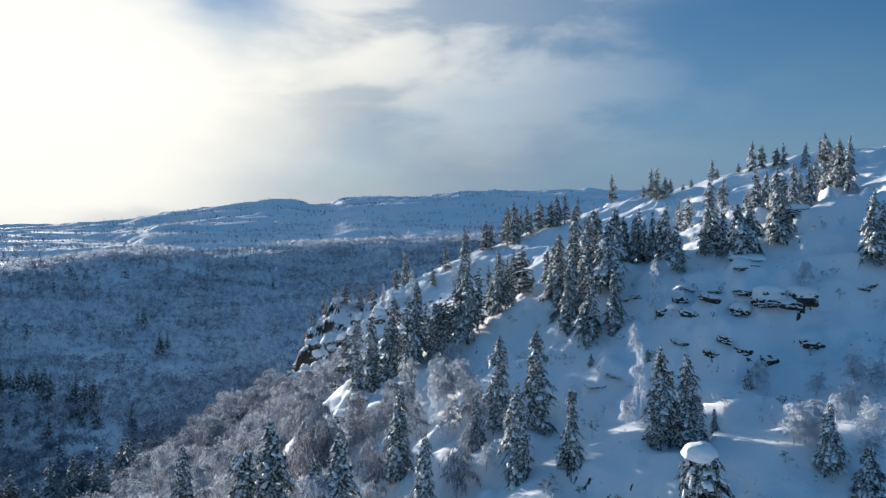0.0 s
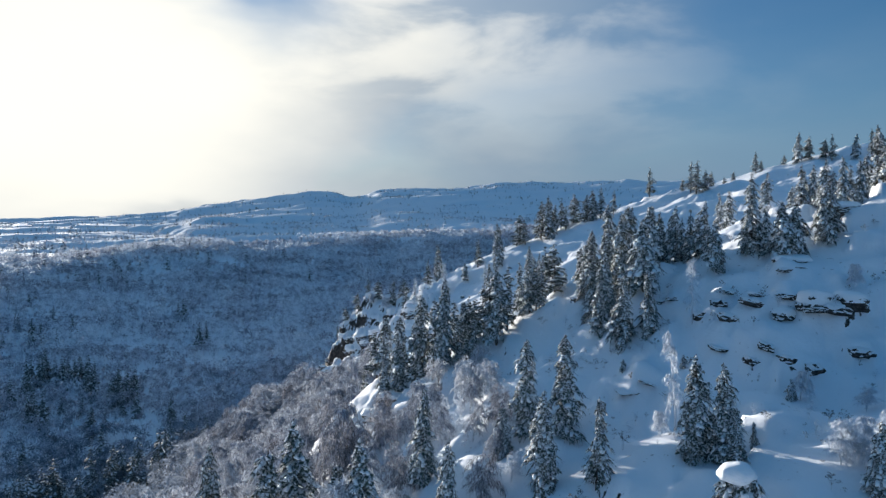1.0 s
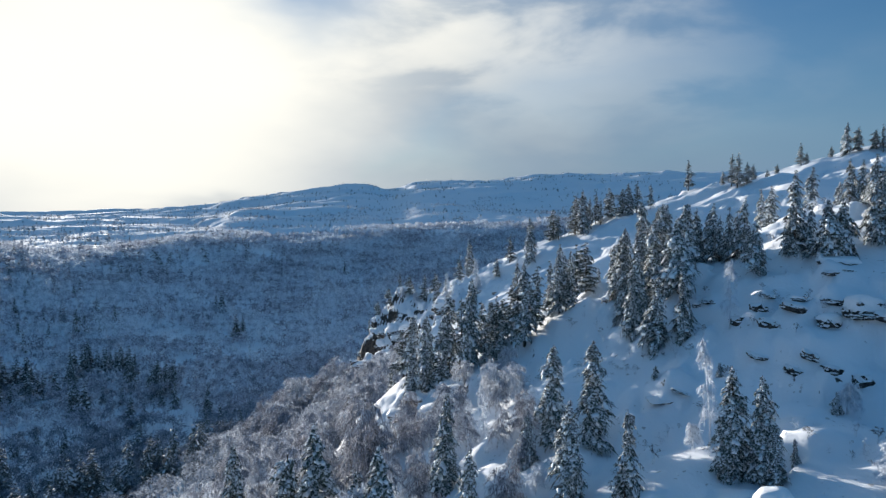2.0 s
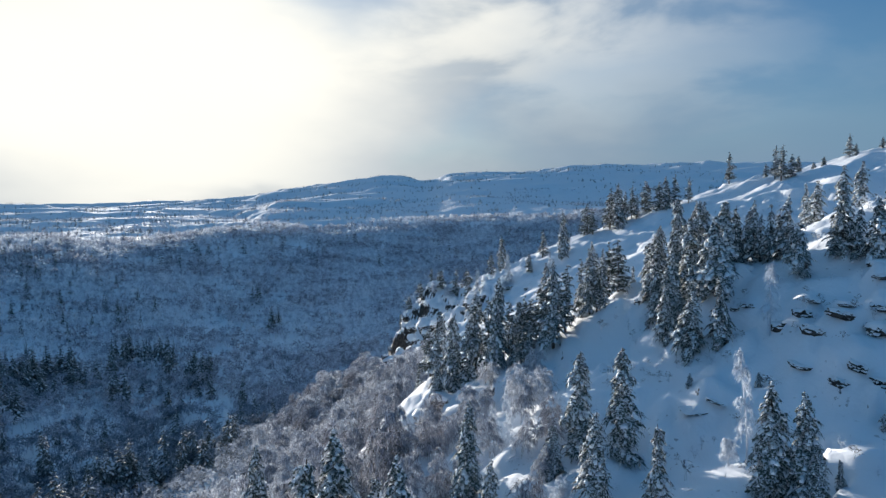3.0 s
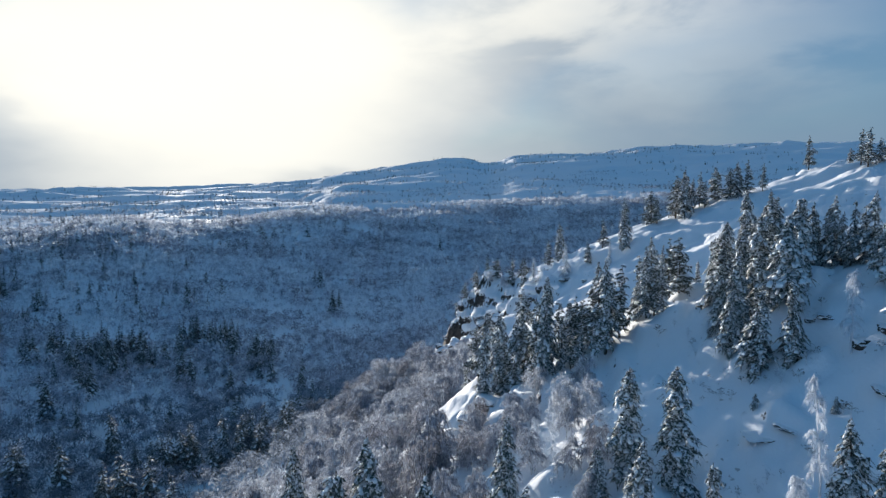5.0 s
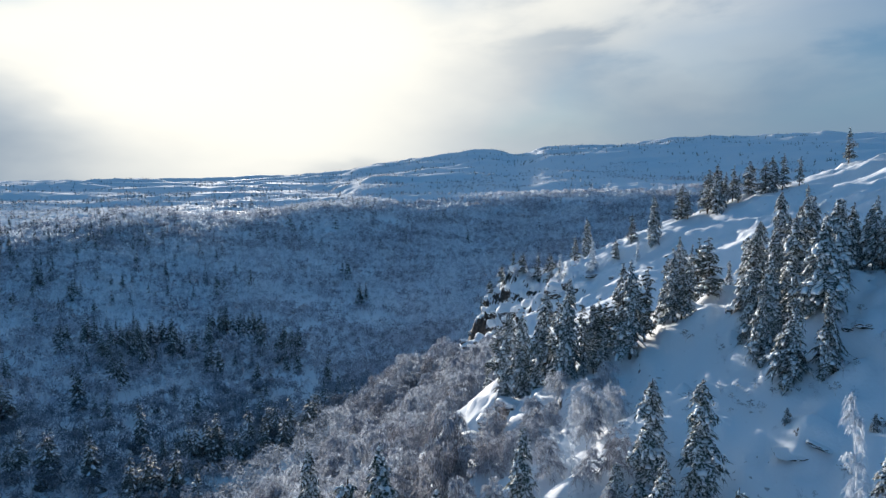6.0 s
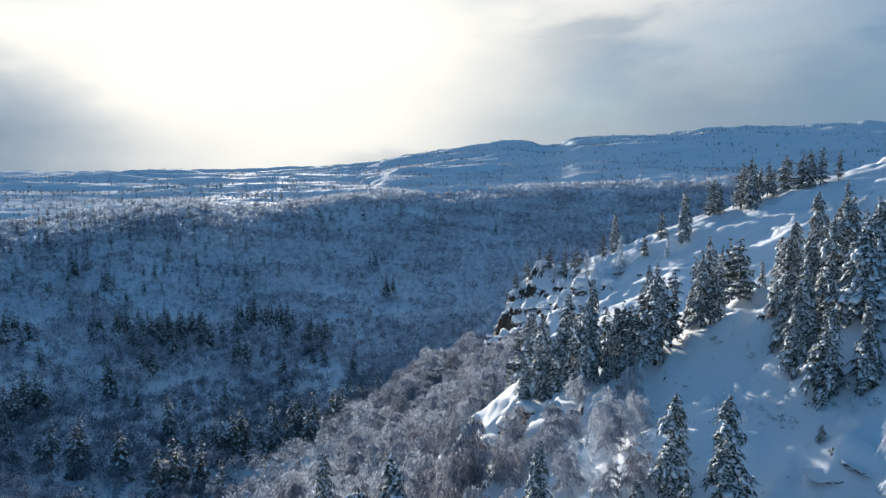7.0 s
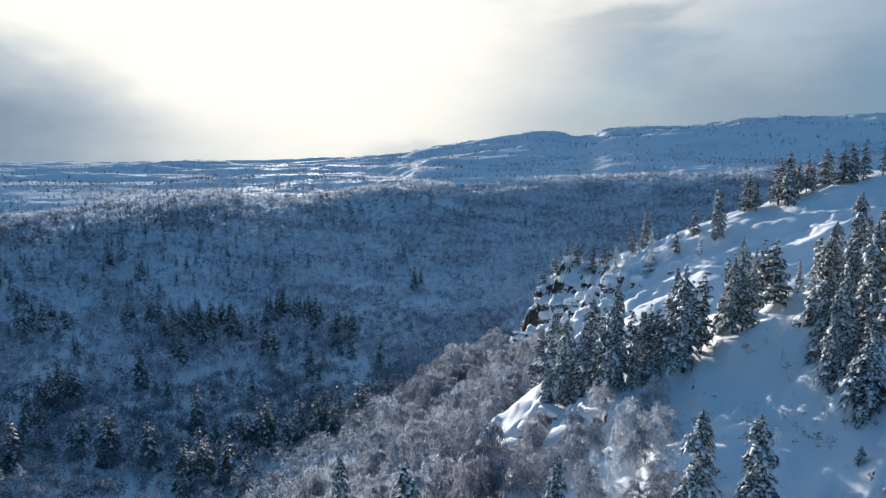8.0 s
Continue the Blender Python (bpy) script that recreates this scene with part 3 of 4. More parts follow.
def stand(kinds, places, rng, grow=1.0):
    """Sets trees of the kinds given at (x, y, height, kind) on the snow."""
    for x, y, h, k in places:
        proto = kinds[int(k) % len(kinds)]
        s = h * grow / proto["tall"]
        spread = s * rng.uniform(0.92, 1.18)
        m = Matrix.Translation((x, y, height_at(x, y) - 0.05)) @ Matrix.Rotation(rng.uniform(0, 6.28), 4, "Z")
        t = copy_thing(proto, m)
        t.scale = (spread, spread, s)


def spread_out(seed, count, xs, ys, keep, gap, tries=30):
    """Random places in a stretch of land, gap metres apart at least, where keep(x, y, z, dice) holds."""
    gen = np.random.default_rng(seed)
    px, py, dice = gen.uniform(*xs, count * tries), gen.uniform(*ys, count * tries), gen.random(count * tries)
    pz = land(px, py)
    ok = keep(px, py, pz, dice)
    got, cells = [], {}
    for x, y in zip(px[ok].tolist(), py[ok].tolist()):
        if len(got) >= count:
            break
        c = (int(x // gap), int(y // gap))
        if any((x - a) ** 2 + (y - b) ** 2 < gap * gap for i in (-1, 0, 1) for j in (-1, 0, 1) for a, b in cells.get((c[0] + i, c[1] + j), ())):
            continue
        cells.setdefault(c, []).append((x, y))
        got.append((x, y))
    return got


def spruce_set(step, whorl, pads, twigs):
    c = conifer
    kw = {"pads": pads, "twigs": twigs}
    return [
        c("spruce_tree", 11, 8.5, 0.165, step, whorl, 0.62, "tall narrow dark spruce with snow on drooping boughs", NEEDLES, 0.42, **kw),
        c("spruce_tree", 12, 8.0, 0.19, step, whorl, 0.66, "dark green spruce with snow-laden boughs on the slope", NEEDLES, 0.45, **kw),
        c("spruce_tree", 13, 7.0, 0.24, step, whorl, 0.78, "broad spruce weighed down with white snow", NEEDLES, 0.5, **kw),
        c("spruce_tree", 14, 6.0, 0.205, step, whorl, 0.66, "slender dark spruce dusted with snow", NEEDLES, 0.6, **kw),
        c("spruce_tree", 15, 9.5, 0.172, step, whorl, 0.58, "tall dark spruce with ragged snowy boughs", NEEDLES, 0.5, 0.10, **kw),
        c("spruce_tree", 16, 4.0, 0.34, step * 0.8, whorl + 1, 1.0, "squat spruce buried in thick snow", NEEDLES, 0.45, 0.02, **kw),
        c("spruce_tree", 18, 6.5, 0.20, step, whorl, 1.0, "slim spruce white all over with snow and rime", WHITE_NEEDLES, 0.6, 0.03, **kw),
    ]


SPRUCES = spruce_set(0.26, 9, 6, 14)
LIGHT_SPRUCES = spruce_set(0.40, 8, 5, 10)
PINES = [
    conifer("pine_tree", 21, 6.0, 0.25, 0.40, 8, 0.75, "crooked fell pine with snow-clotted boughs", PINE_NEEDLES, 0.62, 0.14, 0.25, 4, 12),
    conifer("pine_tree", 22, 5.0, 0.30, 0.36, 8, 0.85, "small rounded pine with snow on its crown", PINE_NEEDLES, 0.45, 0.06, 0.3, 4, 12),
    conifer("pine_tree", 23, 7.5, 0.20, 0.44, 7, 0.75, "tall thin pine with a bare lower stem", PINE_NEEDLES, 0.55, 0.22, 0.3, 4, 12),
]
LOW = "birches on the lower slope"
BIRCHES = [
    birch("birch_tree", 31, 5.0, 3, 1700, "bare mountain birch with rimed brown twigs", TWIGS, LOW, 0.7, 0.42, 1.0),
    birch("birch_tree", 32, 5.5, 2, 1700, "bare birch with frosted hanging twigs", TWIGS, LOW, 0.9, 0.42, 1.0),
    birch("birch_tree", 33, 4.5, 4, 1800, "many-stemmed bare birch white with rime", PALE_TWIGS, LOW, 0.8, 0.46, 1.0),
    birch("birch_tree", 34, 6.0, 2, 1700, "tall bare birch with grey frosted crown", TWIGS, LOW, 0.8, 0.38, 1.0),
    birch("birch_tree", 41, 5.2, 3, 1700, "brown bare birch with thin rime on its twigs", BROWN_TWIGS, LOW, 0.8, 0.42, 0.9),
]
RIMED = [
    birch("birch_tree", 35, 5.5, 1, 850, "slim birch cased in white rime", RIME, "rimed birches on the open slope", 0.9, 0.13, 0.7, RIME, limbs=30, fine=0.5),
    birch("birch_tree", 36, 2.8, 4, 1800, "low rounded birch smothered in white rime", RIME, "rimed birches on the open slope", 0.55, 0.5, 1.6, RIME),
    birch("birch_tree", 37, 3.2, 2, 1300, "small bent birch white with hoarfrost", RIME, "rimed birches on the open slope", 0.9, 0.4, 1.5, RIME),
]
SHRUBS = [
    birch("heath_shrub", 38, 1.1, 3, 200, "dark heath shrub poking out of the snow", SHRUB, "shrubs in the snow", 0.1, 0.6, 2.4, limbs=4),
    birch("heath_shrub", 39, 0.9, 3, 160, "low dark shrub half buried in snow", SHRUB, "shrubs in the snow", 0.3, 0.8, 2.4, limbs=4),
    birch("heath_shrub", 40, 1.6, 3, 320, "frosted shrub standing in the snow", RIME, "shrubs in the snow", 0.3, 0.5, 2.2, limbs=4),
]


def snow_hatted_spruce(x, y, h):
    """A squat spruce under one great cushion of snow."""
    t = conifer("spruce_tree", 17, h, 0.36, 0.24, 10, 0.9, "squat spruce under a huge rounded snow cushion", NEEDLES, 0.12, 0.02, pads=3)
    bm = bmesh.new()
    bmesh.ops.create_icosphere(bm, subdivisions=4, radius=1.0)
    for v in bm.verts:
        d = v.co.normalized()
        k = 1 + 0.16 * noise.noise(d * 1.3 + Vector((4, 2, 7))) + 0.06 * noise.noise(d * 3.5)
        v.co = Vector((d.x * 0.85 * k, d.y * 0.8 * k, d.z * (0.62 if d.z > 0 else 0.40) * k + h * 0.88))
    me = bpy.data.meshes.new("snow_cushion")
    bm.to_mesh(me)
    bm.free()
    me.polygons.foreach_set("use_smooth", np.ones(len(me.polygons), bool))
    me.materials.append(SNOW)
    part("snow_cushion", me, t, "smooth white snow cushion")
    t.matrix_basis = Matrix.Translation((x, y, height_at(x, y) - 0.05))


PROTOS = SPRUCES + LIGHT_SPRUCES + PINES + BIRCHES + RIMED + SHRUBS

# ---- trees that stand out: x, y, height, kind ----
FRONT = [
    (4.3, 50.1, 7.1, 0), (7, 48.6, 7.5, 0), (5, 43.6, 6.4, 1), (7.9, 40.7, 5.5, 3), (2.5, 48.4, 3.6, 2), (13.7, 40.7, 6.3, 1),
    (15.1, 40.2, 5.9, 1), (15.3, 39.1, 3.4, 2), (17, 40.7, 1.7, 3), (-23.9, 60.2, 13.2, 4), (-13.5, 51.4, 12.1, 1), (-7, 44.3, 9.3, 1),
    (-3.6, 50.2, 7.6, 4), (-1.2, 44.1, 6.5, 1), (-9.4, 47.5, 6.3, 2), (-14.8, 48.3, 11.8, 3), (20.2, 33.8, 3.6, 2), (20.9, 31.8, 2.8, 5),
]
KNOLL = [
    (13.5, 76, 6.1, 0), (12.7, 74, 5.1, 3), (15.8, 72.1, 6.5, 4), (16.7, 80, 5.6, 1), (14.9, 62, 3.6, 2), (13, 57.6, 5.8, 2),
    (11.8, 61.5, 4.5, 2), (15, 57.4, 5.5, 3), (12.3, 65.9, 4, 1), (16.3, 66, 3.8, 0), (15.2, 86.1, 7.3, 0), (14.6, 90, 7, 3),
    (15.3, 75.5, 7, 4), (13.9, 71, 2.6, 1), (12.7, 71.6, 3.1, 2), (13.7, 99, 4.2, 3),
]
ROW = [
    (18.7, 70.4, 5.4, 0), (19.1, 69.2, 5.5, 1), (28.3, 112.6, 7.5, 3), (27.4, 113.3, 5.8, 2), (20.4, 68.3, 5.5, 0), (21.3, 66.9, 5, 3),
    (20.8, 67.6, 4.2, 1), (22.6, 66.2, 5.3, 1), (22.1, 66.7, 4.4, 3), (31.3, 85.9, 7.1, 4), (33, 88, 8.3, 0), (25, 61.3, 6.7, 0),
    (35.2, 82.1, 6.4, 0), (21.9, 61.1, 4.1, 2), (26.5, 58.9, 4.5, 5), (27.6, 58.5, 4.6, 5), (24.8, 61.7, 4, 2), (26, 60.6, 3.7, 2),
    (22.3, 64.3, 3.5, 3), (19.8, 69, 4, 3),
]
SHOULDER = [
    (33.8, 70.8, 4.3, 1), (34.9, 70.6, 4.2, 0), (33.5, 65.5, 5.5, 0), (32.9, 61.4, 4.6, 1), (40.9, 72, 4.2, 2), (30.3, 59.3, 4.6, 2),
    (41, 70.3, 5.8, 0), (41.5, 68.6, 5, 1), (41.7, 67.5, 5.4, 4), (35.2, 62.9, 4, 1), (33.8, 72.7, 2.1, 5), (36, 66.1, 3.3, 3),
    (33.9, 65, 3.4, 2), (34.6, 52.5, 5.7, 1), (35, 52, 4.7, 2), (30.7, 59, 4.3, 2), (34.2, 68.1, 3.1, 3), (41.1, 71.3, 3.6, 3),
    (41.3, 69.4, 3.7, 2),
]
RIDGE = [
    (40.3, 156.3, 6.3, 0), (46.8, 153.4, 2.9, 1), (46.8, 147.2, 6.2, 0), (47.0, 144.1, 6.5, 0), (48.9, 144.4, 4.0, 1), (52.6, 151.2, 3.2, 1),
    (56.3, 154.0, 1.9, 1), (58.1, 153.0, 2.4, 1), (63.3, 153.9, 4.5, 0), (64.4, 153.5, 2.4, 1), (68.7, 152.3, 2.2, 1), (70.0, 148.2, 6.5, 2),
    (72.0, 147.6, 4.5, 1), (74.3, 143.0, 5.1, 0), (74.1, 145.2, 3.6, 1), (77.2, 139.3, 4.9, 2), (80.4, 139.7, 4.8, 0), (82.4, 140.8, 4.5, 0),
    (85.7, 142.9, 2.1, 1), (25.8, 148.3, 6.6, 2), (27.4, 147.1, 6.3, 0), (30, 146, 4.9, 0), (24.8, 149.7, 5.4, 1),
]
CREST = [
    (22.6, 153.7, 5, 1), (19.6, 153.6, 5.6, 0), (18.3, 153.6, 5.3, 2), (16.9, 153.6, 6.6, 0), (15, 153.5, 6.5, 1), (28.1, 129.1, 3.5, 0),
    (16.1, 147.7, 7.7, 2), (14.8, 150.1, 6.3, 0), (11, 148.2, 4.5, 0), (9.9, 150.1, 5.2, 1), (4.6, 139.7, 7.4, 2), (0.5, 145.7, 4.8, 0),
    (-8.9, 153.4, 6.6, 2), (-11.0, 150.0, 4.5, 0), (-15.8, 147.4, 3.2, 1), (-19.4, 154.6, 5.2, 0), (-23.7, 160.2, 3.6, 1), (-27.0, 164.1, 3.8, 0),
    (-30.0, 166.0, 3.4, 1), (-33.0, 166.5, 2.8, 1), (-2.3, 140.3, 2.9, 1), (-36.0, 169.0, 3.0, 0), (-17.5, 158.0, 4.2, 1), (20.4, 151.4, 4.2, 0),
]
WHITE_CREST = [(-13.1, 141.6, 6.2, 0), (-6.4, 140.6, 6.6, 0), (-21.5, 156.0, 3.4, 2), (2.0, 136.0, 4.2, 0), (-25.5, 160.5, 3.4, 2)]
LINE = [
    (1.9, 69.6, 7.5, 0), (3, 71.8, 6.2, 1), (6.2, 71.1, 6.7, 4), (7.4, 70.4, 5.2, 0), (5.4, 72.3, 3.6, 2), (6.8, 70.6, 4.6, 1),
    (1.3, 70.3, 5.6, 1), (0.4, 71.5, 4.2, 3), (-0.5, 69.4, 3.6, 1), (-1.4, 69.6, 4.3, 0), (7, 82.1, 7.5, 0), (8.8, 80.4, 6.7, 1),
    (9.4, 76.1, 5.3, 3), (5.8, 82.3, 6, 1), (8, 82.3, 6.4, 4), (2.6, 68.9, 8.5, 4), (1.3, 69.5, 4.4, 1), (0.4, 69.4, 3.7, 2),
    (3.8, 70.7, 6.7, 1),
]
EDGE = [
    (-8.4, 76.8, 8.7, 0), (-5.5, 74.0, 9.3, 0), (-3.2, 70.0, 9.2, 4), (-1.9, 72.3, 6.5, 1), (-6.8, 75.2, 8.1, 1), (-4.0, 70.5, 8.6, 1),
    (-12.0, 82.2, 6.2, 1), (-14.1, 85.4, 4.2, 3), (-10.7, 81.8, 7.3, 2), (-0.9, 72.1, 5.1, 2), (-0.3, 72.1, 5.6, 3), (-10.0, 75.2, 5.3, 2),
]
RIMES = [
    (13.7, 44.9, 5.8, 0), (19.9, 36.4, 1.9, 1), (19.9, 36.5, 1.5, 1), (21.1, 37, 1.9, 2), (22.8, 37.7, 1.6, 2), (27, 42.5, 2, 1),
    (22.2, 33.8, 1.7, 1), (12.7, 44.9, 1.6, 2), (2, 60.8, 1.8, 2), (18, 55.3, 4.7, 0), (3, 45.3, 1.8, 1), (1.6, 58.5, 1.8, 2),
    (28.9, 52, 1.8, 2), (21.9, 45.4, 2, 2), (-0.7, 54.9, 3.3, 0), (-1.9, 55.8, 3.2, 0), (-0.8, 56.7, 3, 0),
]
KNOLL_FILL = [
    (12.4, 62.5, 7, 1), (14, 63.5, 8, 0), (15.6, 61.5, 6.5, 2), (13.4, 66.5, 8, 4), (15.6, 68, 8, 0), (12, 68, 6.5, 3),
    (17, 64.5, 6, 2), (14.4, 71.5, 8, 0), (11.4, 64.5, 5.5, 2), (16.6, 70.5, 7, 1),
]

rng = random.Random(5)
for places in (FRONT, KNOLL, KNOLL_FILL):
    stand(SPRUCES, places, rng)
stand([SPRUCES[0], PINES[2], SPRUCES[2], PINES[0], SPRUCES[4], SPRUCES[3]], EDGE, rng)
stand([LIGHT_SPRUCES[0], PINES[0], LIGHT_SPRUCES[2], PINES[1], LIGHT_SPRUCES[4], LIGHT_SPRUCES[3]], LINE, rng)
for places in (ROW, SHOULDER):
    stand(LIGHT_SPRUCES, places, rng, 1.04)
stand([PINES[0], PINES[1], LIGHT_SPRUCES[1], LIGHT_SPRUCES[2]], RIDGE, rng, 1.08)
stand([PINES[0], PINES[1], LIGHT_SPRUCES[1], LIGHT_SPRUCES[2]], CREST, rng, 1.28)
stand(RIMED, RIMES, rng, 1.2)
stand([LIGHT_SPRUCES[6], LIGHT_SPRUCES[6], RIMED[2]], WHITE_CREST, rng)
snow_hatted_spruce(13.0, 32.9, 4.0)

# birches: a thicket on the lower west slope, up to the foot of the cliff
def on_crag(x, y):
    u = (x - CLIFF_A[0]) * CLIFF_WAY[0] + (y - CLIFF_A[1]) * CLIFF_WAY[1]
    v = (x - CLIFF_A[0]) * -CLIFF_WAY[1] + (y - CLIFF_A[1]) * CLIFF_WAY[0]
    return (v > -13 + 0.1 * u) & (y > 112)


def birch_zone(x, y, z, dice=0):
    edge = 11 + 5 * bump_between(-y, -80, -66) + 4 * ripple(x / 14, y / 14, 40) - 0.05 * np.maximum(0, y - 90)
    knoll = (x > -25) & (x < -5) & (y > 68) & (y < 93)
    return (x > -66) & (x < -7) & (y < 172) & (z > -8.5 + 3 * bump_between(y, 130, 105)) & (z < edge) & ~knoll & ~on_crag(x, y)


def thicket():
    rng = random.Random(41)
    spots = spread_out(41, 300, (-66, -7), (44, 172), birch_zone, 2.35)
    stand(BIRCHES, [(x, y, rng.uniform(4.6, 8.0), rng.randrange(5)) for x, y in spots], rng)


def joined(name, templates, spots, mats, label, rng, kind_of=None):
    """Many plants in one mesh: each template is (vertices, triangles, material indices)."""
    V, F, M, base = [], [], [], 0
    xs, ys = np.array([s[0] for s in spots]), np.array([s[1] for s in spots])
    zs = land(xs, ys)
    for i, (x, y, h) in enumerate(spots):
        v, f, m = templates[rng.randrange(len(templates))]
        a = rng.uniform(0, 6.28)
        w = h * rng.uniform(0.85, 1.15)
        c, s = math.cos(a) * w, math.sin(a) * w
        V.append(np.stack([v[:, 0] * c - v[:, 1] * s + x, v[:, 0] * s + v[:, 1] * c + y, v[:, 2] * h + zs[i] - 0.03], 1))
        F.append(f + base)
        M.append(m)
        base += len(v)
    V, F, M = np.concatenate(V), np.concatenate(F), np.concatenate(M)
    me = bpy.data.meshes.new(name)
    me.vertices.add(len(V))
    me.vertices.foreach_set("co", V.ravel())
    me.loops.add(F.size)
    me.loops.foreach_set("vertex_index", F.ravel())
    me.polygons.add(len(F))
    me.polygons.foreach_set("loop_start", np.arange(len(F)) * 3)
    for m in mats:
        me.materials.append(m)
    me.polygons.foreach_set("material_index", M.astype(np.int32))
    me.update(calc_edges=True)
    return tagged(new(name, me), label, "woods", kind="stuff")


def bush_template(seed, stems=4, twigs=90, fat=1.0, long=1.0):
    """A small bare birch, one metre high: a few stems under a domed haze of frosted twigs."""
    rng = random.Random(seed)
    v, f, m = [], [], []

    def blade(p, q, w, mat):
        d = Vector(q) - Vector(p)
        t = d.cross(Vector((rng.gauss(0, 1), rng.gauss(0, 1), rng.gauss(0, 1)))).normalized() * w
        k = len(v)
        v.extend([tuple(Vector(p) - t), tuple(Vector(p) + t), tuple(q)])
        f.append((k, k + 1, k + 2))
        m.append(mat)

    heads = []
    for i in range(stems):
        a, r = rng.uniform(0, 6.28), rng.uniform(0.05, 0.34)
        top = Vector((math.cos(a) * r, math.sin(a) * r, rng.uniform(0.55, 0.85)))
        blade((0, 0, -0.05), top, 0.014, 0)
        heads.append((top, rng.uniform(0.19, 0.31)))
    for i in range(twigs):
        c, r = rng.choice(heads)
        d = Vector((rng.gauss(0, 1), rng.gauss(0, 1), rng.gauss(0, 0.8))).normalized()
        p = c + d * r * rng.uniform(0.2, 0.9)
        q = p + d * rng.uniform(0.04, 0.16) * long + Vector((rng.gauss(0, 0.05), rng.gauss(0, 0.05), rng.gauss(-0.05, 0.06)))
        blade(p, q, rng.uniform(0.010, 0.026) * fat, 1)
    return np.array(v), np.array(f), np.array(m)


def fir_template(seed, levels=8, arms=6, girth=0.2):
    """A small far conifer, one metre high, boughs with snow."""
    rng = random.Random(seed)
    v, f, m = [], [], []
    for i in range(levels):
        u = 0.08 + 0.88 * i / (levels - 1)
        reach = girth * (1 - u) ** 0.8 + 0.02
        for j in range(arms):
            a = rng.uniform(0, 6.28)
            L = reach * rng.uniform(0.6, 1.15)
            o, s = np.array((math.cos(a), math.sin(a), 0)), np.array((-math.sin(a), math.cos(a), 0))
            root = np.array((0, 0, u + 0.03))
            tip = root + o * L - np.array((0, 0, L * rng.uniform(0.4, 0.8)))
            k = len(v)
            w = L * 0.34
            v += [root, tip - s * w, tip + s * w]
            f.append((k, k + 1, k + 2))
            m.append(0)
            if rng.random() < 0.4:
                up = np.array((0, 0, 0.018))
                k = len(v)
                v += [root * 0.6 + tip * 0.4 + up, tip - s * w * 0.6 + up, tip + s * w * 0.6 + up]
                f.append((k, k + 1, k + 2))
                m.append(1)
    k = len(v)
    v += [np.array((-0.012, 0, -0.05)), np.array((0.012, 0, -0.05)), np.array((0, 0, 1.04))]
    f.append((k, k + 1, k + 2))
    m.append(0)
    return np.array(v), np.array(f), np.array(m)


# where the valley's spruces stand together: so many at each place
GROVES = {}
GROVES[1] = [(-86, 108), (-81, 110), (-109, 179), (-182, 157)]
GROVES[2] = [(-153, 212), (-106, 129), (-83, 127), (-88, 106), (-102, 111), (-147, 127), (-144, 147), (-148, 164), (-89, 150), (-191, 271), (-273, 246), (-154, 332), (-126, 293)]
GROVES[3] = [(-121, 221), (-189, 196), (-173, 197), (-151, 182), (-164, 203), (-162, 205), (-151, 200), (-251, 185), (-155, 129), (-74, 131), (-72, 148), (-246, 241), (-134, 108)]
GROVES[4] = [(-158, 221), (-154, 226), (-142, 230), (-191, 190), (-169, 180), (-169, 199), (-130, 188), (-210, 163), (-222, 180), (-90, 127), (-87, 128), (-148, 120), (-71, 139), (-125, 98), (-117, 109)]
GROVES[5] = [(-148, 229), (-124, 212), (-123, 218), (-172, 190), (-227, 173), (-75, 139)]
# snowy clearings in the birch woods
CLEARINGS = [(-186, 154), (-169, 135), (-78, 127), (-190, 213), (-177, 223), (-132, 246), (-90, 173), (-107, 196), (-135, 287), (-112, 277), (-230, 196), (-117, 157)]


